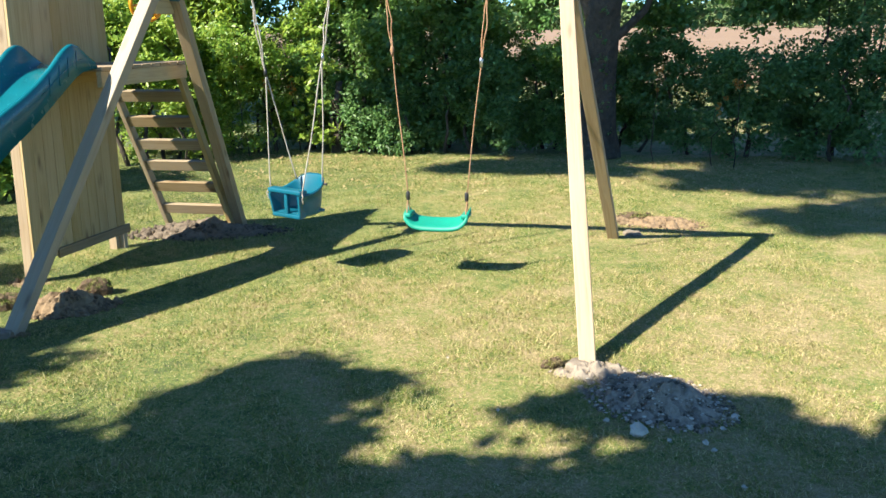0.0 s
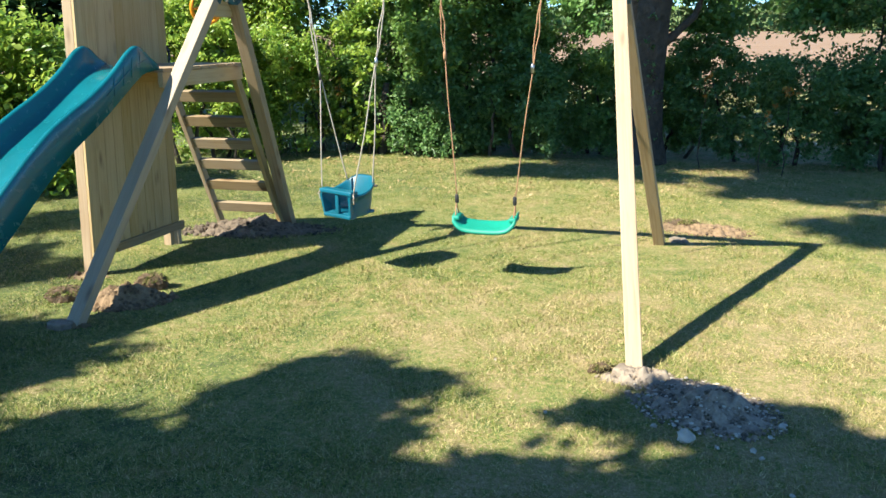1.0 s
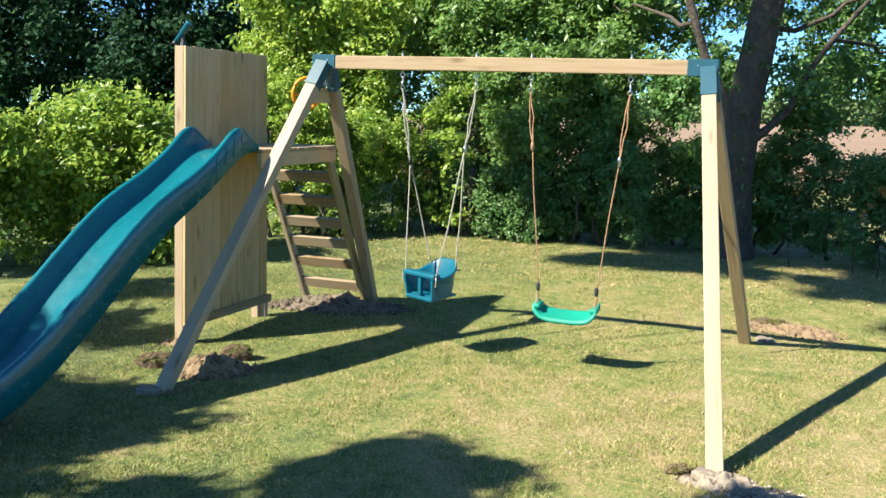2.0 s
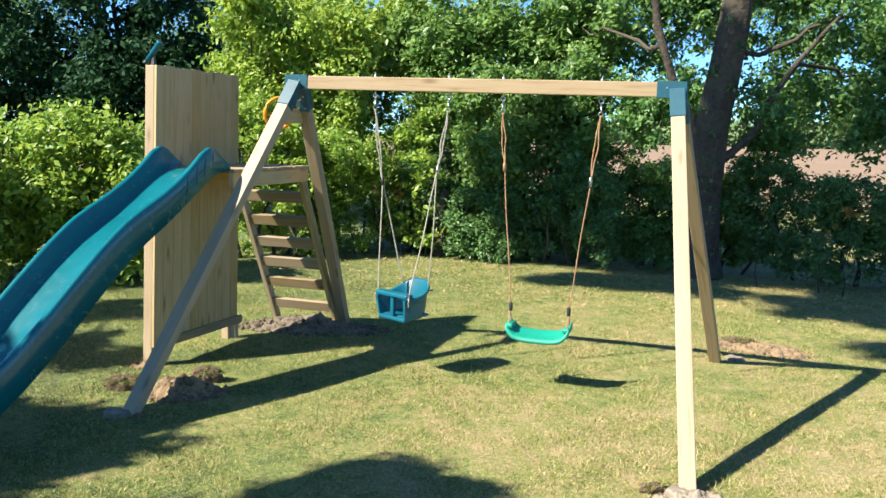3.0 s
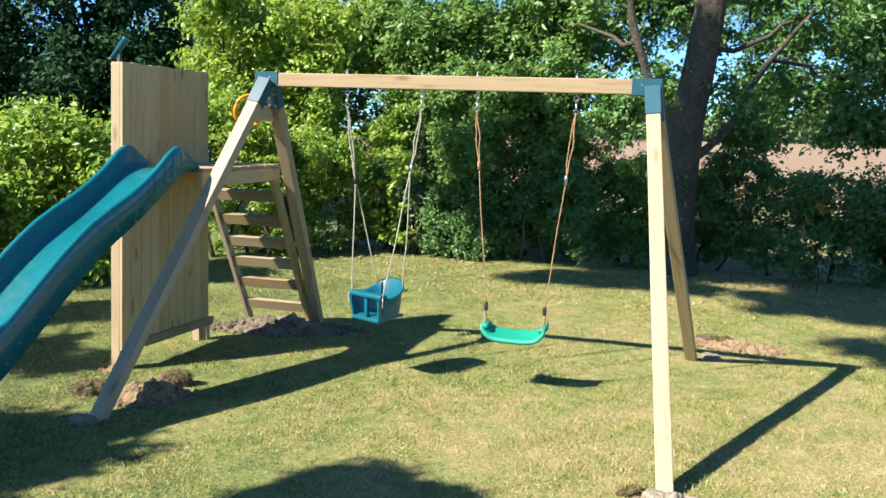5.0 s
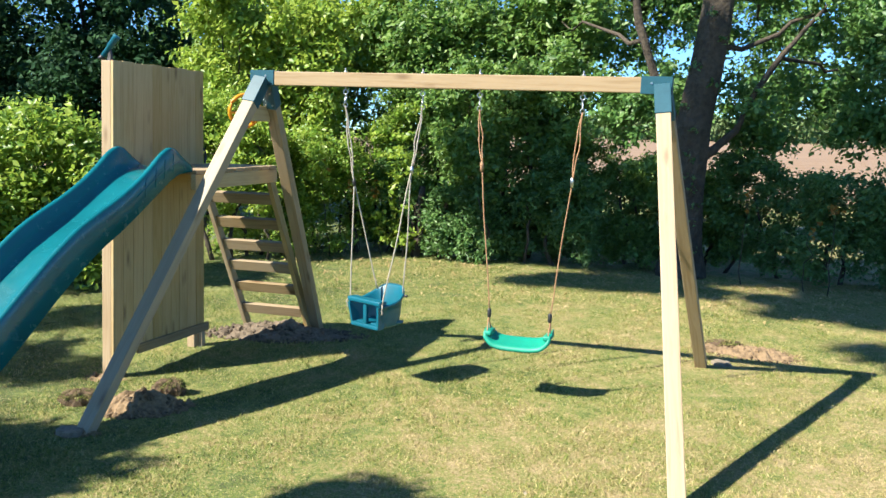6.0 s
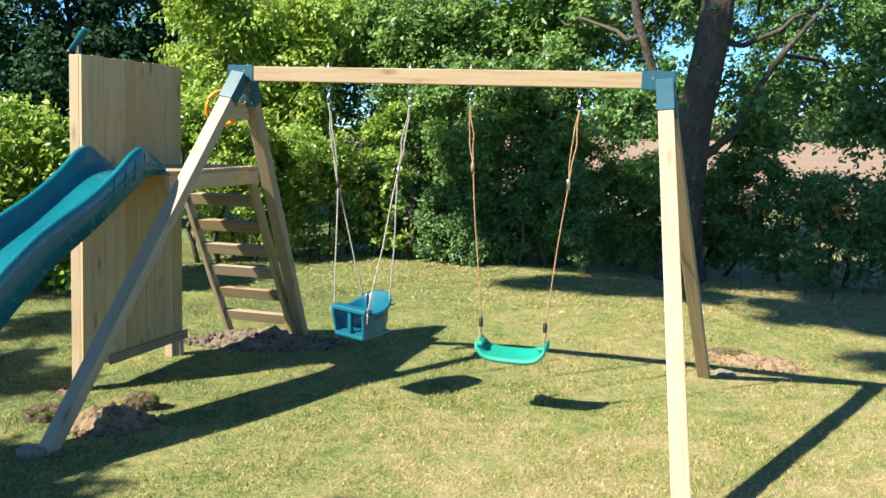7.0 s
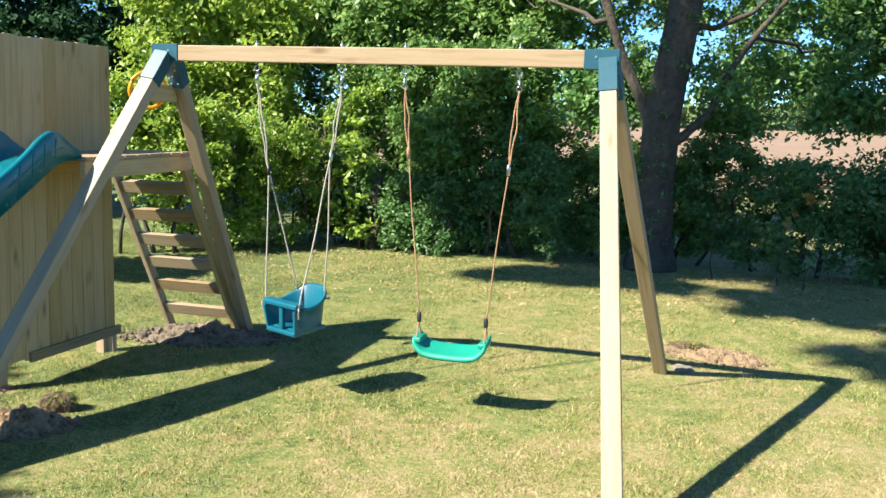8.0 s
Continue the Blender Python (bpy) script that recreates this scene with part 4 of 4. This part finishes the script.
def baby_swing():
    c = Vector((-0.490, 0.08, 0.022))
    th = thing("baby_swing", (c.x, c.y, 0.42), "blue plastic toddler bucket swing on pale grey ropes", "swing")
    M = Matrix.Translation(c) @ Matrix.Rotation(radians(-24), 4, "Z")
    hw, hd = 0.152, 0.135

    def at(x, y, z):
        return M @ Vector((x, y, z))

    corners = {(-1, -1): at(-hw - 0.012, -hd, 0.60), (1, -1): at(hw + 0.01, -hd, 0.60), (-1, 1): at(-hw * 0.86, hd - 0.035, 0.645), (1, 1): at(hw * 0.86, hd - 0.035, 0.645)}
    for hx, sgn, frac in ((-0.75, -1, 0.44), (-0.18, 1, 0.36)):
        top = hook(th, hx, beam_z(hx))
        mid = (corners[(sgn, -1)] + corners[(sgn, 1)]) / 2
        adj = top.lerp(mid, frac) + Vector((0, 0, 0.05))
        part("rope_loop", merge(rope_bm([top, top.lerp(adj, 0.5) + Vector((0.010, 0.004, 0)), adj], 0.005), rope_bm([top, top.lerp(adj, 0.5) - Vector((0.010, 0.004, 0)), adj], 0.005)), ROPE_GREY, th, "", None, True)
        part("adjuster", tube_bm([adj + Vector((0, 0, 0.03)), adj, adj - Vector((0, 0, 0.03))], [0.008, 0.013, 0.008], 10), BLACK if sgn < 0 else STEEL, th, "", None, True)
        for fb in (-1, 1):
            part("rope", rope_bm([adj, corners[(sgn, fb)] + Vector((0, 0, -0.03))], 0.005), ROPE_GREY, th, "", None, True)
    # bucket: a shell of back and sides, open at the front
    bm = bmesh.new()
    cols = []
    n = 26
    for i in range(n + 1):
        a = math.pi * (i / n) * 1.0          # from right front round the back to left front
        cxx, cyy = math.cos(a), math.sin(a)
        ex = math.copysign(abs(cxx) ** 0.55, cxx) * hw
        ey = -hd + (abs(cyy) ** 0.55) * 2 * hd
        back = max(0.0, cyy) ** 1.6
        zt = 0.575 + 0.10 * back
        col = []
        for z, k in ((0.415, 0.80), (0.425, 0.86), (0.50, 0.94), (zt - 0.008, 1.0), (zt, 1.05), (zt + 0.006, 1.10), (zt - 0.016, 1.12), (zt - 0.02, 1.03), (0.50, 0.97), (0.42, 0.89), (0.405, 0.82)):
            col.append(bm.verts.new(at(ex * k, (ey + hd * 0.2) * k - hd * 0.2, z)))
        cols.append(col)
    for c0, c1 in zip(cols, cols[1:]):
        for k in range(len(c0)):
            k2 = (k + 1) % len(c0)
            bm.faces.new((c0[k], c1[k], c1[k2], c0[k2]))
    bm.faces.new(cols[0])
    bm.faces.new(list(reversed(cols[-1])))
    shell = part("bucket", bm, SWING_BLUE, th, "", None, True)
    part("seat_pan", box_bm((2 * hw * 0.84, 2 * hd * 0.86, 0.022), (0, 0, 0.425), 0.01, 3), SWING_BLUE, shell, "", M)
    part("front_bar", box_bm((2 * hw + 0.03, 0.075, 0.034), (0, -hd + 0.008, 0.592), 0.014, 4), SWING_BLUE, th, "", M)
    part("crotch_post", box_bm((0.036, 0.03, 0.175), (0, -hd + 0.0, 0.486), 0.011, 3), SWING_BLUE, th, "", M)
    part("foot_lip", box_bm((2 * hw * 0.92, 0.055, 0.030), (0, -hd + 0.006, 0.415), 0.012, 3), SWING_BLUE, shell, "", M)
    for sgn in (-1, 1):
        cheek = bmesh.new()
        outline = [(-hd - 0.012, 0.405), (-hd - 0.03, 0.565), (-hd + 0.10, 0.575), (-hd + 0.05, 0.48), (-hd + 0.045, 0.405)]
        sides = [[cheek.verts.new((sgn * (hw * (0.86 if z < 0.5 else 0.98) + d), y, z)) for y, z in outline] for d in (-0.009, 0.009)]
        cheek.faces.new(sides[0])
        cheek.faces.new(list(reversed(sides[1])))
        for i in range(len(outline)):
            j = (i + 1) % len(outline)
            cheek.faces.new((sides[0][i], sides[0][j], sides[1][j], sides[1][i]))
        part("side_cheek", cheek, SWING_BLUE, shell, "", M)
    for sgn in (-1, 1):
        part("rope_tail", rope_bm([at(sgn * (hw + 0.01), -hd, 0.60), at(sgn * (hw + 0.035), -hd - 0.02, 0.565), at(sgn * (hw + 0.02), -hd - 0.01, 0.52)], 0.005, 5), ROPE_GREY, th, "", None, True)
    part("side_knob", tube_bm([at(hw * 0.80, hd - 0.035, 0.618), at(hw * 0.80 + 0.045, hd - 0.03, 0.618)], 0.009, 8), BLACK, th)
    return th


baby_swing()


# ---- dug earth and stones ----
def heap(index, name, label, mat, seed, clods=120, clod=0.03):
    hx, hy, a, b, h, r = HEAPS[index]
    rng = np.random.default_rng(seed)
    th = thing(name, (hx, hy, 0), label, "soil heap", "", "stuff")
    bm = bmesh.new()
    n, rings_n = 84, 24
    cen = bm.verts.new((hx, hy, h + ground_z(hx, hy)))
    prev = None
    for k in range(1, rings_n + 1):
        f = k / rings_n
        row = []
        for i in range(n):
            t = i / n * math.tau
            wob = 1 + 0.18 * noise.noise((math.cos(t) * 1.6 + seed, math.sin(t) * 1.6, 0.3))
            u, v = a * f * wob * math.cos(t) * 1.12, b * f * wob * math.sin(t) * 1.12
            x, y = hx + u * math.cos(r) - v * math.sin(r), hy + u * math.sin(r) + v * math.cos(r)
            z = h * (math.cos(min(1, f) * math.pi) * 0.5 + 0.5)
            z *= 0.75 + 0.6 * noise.noise((x * 4.0, y * 4.0, seed))
            z += (0.042 * noise.noise((x * 13, y * 13, seed + 2)) + 0.026 * noise.noise((x * 33, y * 33, seed))) * (1 - f ** 4)
            row.append(bm.verts.new((x, y, ground_z(x, y) + z + 0.006 - 0.03 * f ** 6)))
        for i in range(n):
            if prev is None:
                bm.faces.new((cen, row[i], row[(i + 1) % n]))
            else:
                bm.faces.new((prev[i], row[i], row[(i + 1) % n], prev[(i + 1) % n]))
        prev = row
    part("heap", bm, mat, th, "", None, False)
    # loose clods lying on and about it
    cl = bmesh.new()
    for _ in range(clods):
        f = math.sqrt(rng.random()) * 1.12
        t = rng.random() * math.tau
        u, v = a * f * math.cos(t), b * f * math.sin(t)
        x, y = hx + u * math.cos(r) - v * math.sin(r), hy + u * math.sin(r) + v * math.cos(r)
        z = ground_z(x, y) + h * (math.cos(min(1, f) * math.pi) * 0.5 + 0.5) * (0.75 + 0.6 * noise.noise((x * 4.0, y * 4.0, seed)))
        s = clod * (0.25 + 0.9 * rng.random() ** 2.2)
        m = Matrix.Translation((x, y, z + s * 0.2)) @ Euler(rng.random(3) * 6.28).to_matrix().to_4x4() @ Matrix.Diagonal((s, s * (0.6 + 0.4 * rng.random()), s * (0.5 + 0.4 * rng.random()), 1))
        got = bmesh.ops.create_icosphere(cl, subdivisions=1, radius=1, matrix=m)
        for vv in got["verts"]:
            vv.co += Vector(rng.normal(0, s * 0.13, 3))
    part("clods", cl, mat, th)
    return th


heap(0, "soil_heap", "heap of pale stony soil dug from the post hole", SOIL_PALE, 3, 1100, 0.016)
heap(1, "soil_heap", "pale crumbled soil and concrete round the post foot", CONCRETE, 4, 260, 0.012)
heap(2, "soil_heap", "heap of crumbly brown soil beside the frame leg", SOIL, 5, 600, 0.024)
heap(3, "soil_heap", "long heap of grey-brown soil at the ladder foot, coloured darker for its shade", SOIL_GREY_SHADED, 6, 700, 0.028)
heap(4, "soil_heap", "flat spread of reddish soil by the far frame leg", SOIL, 7, 520, 0.017)
heap(6, "soil_heap", "small ring of brown soil at the wall post", SOIL, 9, 60, 0.018)
heap(7, "soil_heap", "crumbled soil round the foot of the frame leg", SOIL, 10, 80, 0.02)


def turf_sod(x, y, r, h, turn, seed):
    """A lifted sod: a ragged slab of soil with grass still on its top."""
    rng = np.random.default_rng(seed)
    th = thing("turf_sod", (x, y, 0), "lifted turf sod with brown soil under green grass", "turf sod", "turf sods by the post holes")
    bm = bmesh.new()
    n = 30
    rows = []
    for k, (f, z) in enumerate(((0.94, -0.02), (1.12, h * 0.25), (1.0, h * 0.55), (0.82, h * 0.85), (0.5, h * 1.0), (0.2, h * 1.08))):
        row = []
        for i in range(n):
            a = i / n * math.tau
            q = f * r * (1 + 0.55 * noise.noise((math.cos(a) * 2.4, math.sin(a) * 2.4, seed + k * 0.3)) + 0.10 * noise.noise((math.cos(a) * 8, math.sin(a) * 8, seed + k)))
            u, v = q * math.cos(a) * 1.35, q * math.sin(a) * 0.8
            row.append(bm.verts.new((x + u * math.cos(turn) - v * math.sin(turn), y + u * math.sin(turn) + v * math.cos(turn), z + (0.014 * noise.noise((u * 40, v * 40, seed)) if k else 0))))
        rows.append(row)
    for r0, r1 in zip(rows, rows[1:]):
        for i in range(n):
            bm.faces.new((r0[i], r0[(i + 1) % n], r1[(i + 1) % n], r1[i]))
    bm.faces.new(rows[-1])
    part("soil", bm, SOIL_DARK, th)
    m = 1100
    a, q = rng.random(m) * math.tau, np.sqrt(rng.random(m)) * r * 1.08
    u, v = q * np.cos(a) * 1.3, q * np.sin(a) * 0.78
    bx, by = x + u * math.cos(turn) - v * math.sin(turn), y + u * math.sin(turn) + v * math.cos(turn)
    bz = h * (1.06 - 0.45 * (q / r) ** 3)
    base = np.stack([bx, by, bz - 0.008], 1)
    ang = rng.random(m) * math.tau
    side = np.stack([np.cos(ang), np.sin(ang), np.zeros(m)], 1) * 0.0028
    tip = base + np.stack([rng.normal(0, 0.020, m) + (bx - x) * 0.25, rng.normal(0, 0.020, m) + (by - y) * 0.25, -0.012 + 0.040 * rng.random(m)], 1)
    ob = new("turf_grass", array_mesh("turf_grass", np.stack([base - side, base + side, tip], 1).reshape(-1, 3), np.arange(m * 3).reshape(-1, 3), BLADES))
    adopt(ob, th, Matrix.Identity(4))


turf_sod(-2.13, -1.05, 0.095, 0.075, 0.5, 3)
turf_sod(-1.72, -0.66, 0.075, 0.085, 0.3, 4)
turf_sod(1.86, 2.20, 0.09, 0.05, 0.1, 5)
turf_sod(1.50, -1.40, 0.045, 0.035, 0.9, 6)


def pebbles():
    """Small pale flints strewn over the near soil heap."""
    rng = np.random.default_rng(14)
    bm = bmesh.new()
    for _ in range(520):
        f, t = math.sqrt(rng.random()) * 1.15, rng.random() * math.tau
        hx, hy, a, b, h, r = HEAPS[0]
        u, v = a * f * math.cos(t), b * f * math.sin(t)
        x, y = hx + u * math.cos(r) - v * math.sin(r), hy + u * math.sin(r) + v * math.cos(r)
        z = ground_z(x, y) + h * (math.cos(min(1, f) * math.pi) * 0.5 + 0.5) * (0.75 + 0.6 * noise.noise((x * 4.0, y * 4.0, 3)))
        q = 0.002 + 0.009 * rng.random() ** 3
        bmesh.ops.create_icosphere(bm, subdivisions=1, radius=q, matrix=Matrix.Translation((x, y, z + q * 0.7 + 0.006)) @ Matrix.Diagonal((1.2, 0.8, 0.6, 1)))
    ob = part("pebbles", bm, STONE, None)
    tagged(ob, "small pale flints strewn over the soil heap", "pebbles", "", "stuff")


pebbles()


def stone(x, y, s, seed, label="pale chalky stone lying on the lawn"):
    rng = np.random.default_rng(seed)
    bm = bmesh.new()
    bmesh.ops.create_icosphere(bm, subdivisions=2, radius=1)
    for v in bm.verts:
        k = 1 + 0.55 * noise.noise(v.co * 1.5 + Vector((seed, 0, 0))) + 0.2 * noise.noise(v.co * 4 + Vector((seed, 3, 0)))
        v.co = Vector((v.co.x * s * k, v.co.y * s * 0.8 * k, v.co.z * s * 0.7 * k))
    m = Matrix.Translation((x, y, ground_z(x, y) + s * 0.45)) @ Matrix.Rotation(rng.random() * 6, 4, "Z")
    ob = part("stone", bm, STONE, None, "", m)
    return tagged(ob, label, "stone", "stones by the soil heap")


# the one at (-2.05, 1.78) stands for a small white scrap
for sx, sy, ss in ((1.94, -2.10, 0.044), (2.25, -2.19, 0.012), (2.22, -2.13, 0.014), (2.34, -2.48, 0.015), (2.16, -2.0, 0.017), (1.99, -1.98, 0.013), (2.36, -1.86, 0.02),
                   (2.30, -1.98, 0.013), (1.80, -2.0, 0.015), (2.07, -2.14, 0.012), (1.30, -1.98, 0.01), (-2.05, 1.78, 0.022), (0.93, -1.40, 0.009)):
    stone(sx, sy, ss, int(abs(sx) * 100))


def concrete_collar(x, y, r, h, seed, label):
    """Set concrete showing round a post foot."""
    bm = bmesh.new()
    n = 22
    rows = []
    for k, f in enumerate((1.0, 0.97, 0.85, 0.5)):
        rows.append([bm.verts.new((x + r * f * math.cos(a) * (1 + 0.22 * noise.noise((math.cos(a) * 2 + seed, math.sin(a) * 2, k * 0.2))),
                                   y + r * f * 0.8 * math.sin(a) * (1 + 0.2 * noise.noise((math.cos(a) * 2, math.sin(a) * 2 + seed, k * 0.2))),
                                   (-0.03, h * 0.6, h, h * 1.08)[k] + 0.012 * noise.noise((math.cos(a) * 5, math.sin(a) * 5, seed)))) for a in [i / n * math.tau for i in range(n)]])
    for r0, r1 in zip(rows, rows[1:]):
        for i in range(n):
            bm.faces.new((r0[i], r0[(i + 1) % n], r1[(i + 1) % n], r1[i]))
    bm.faces.new(rows[-1])
    ob = part("concrete_footing", bm, CONCRETE, None)
    tagged(ob, label, "footing", "post footings")


concrete_collar(1.85, 1.57, 0.080, 0.022, 2, "grey set concrete showing beside the far frame leg")
concrete_collar(-1.79, -1.53, 0.085, 0.02, 7, "pale spilled concrete at the foot of the worn frame leg")
concrete_collar(1.66, -1.42, 0.095, 0.03, 5, "pale set concrete at the near frame leg")
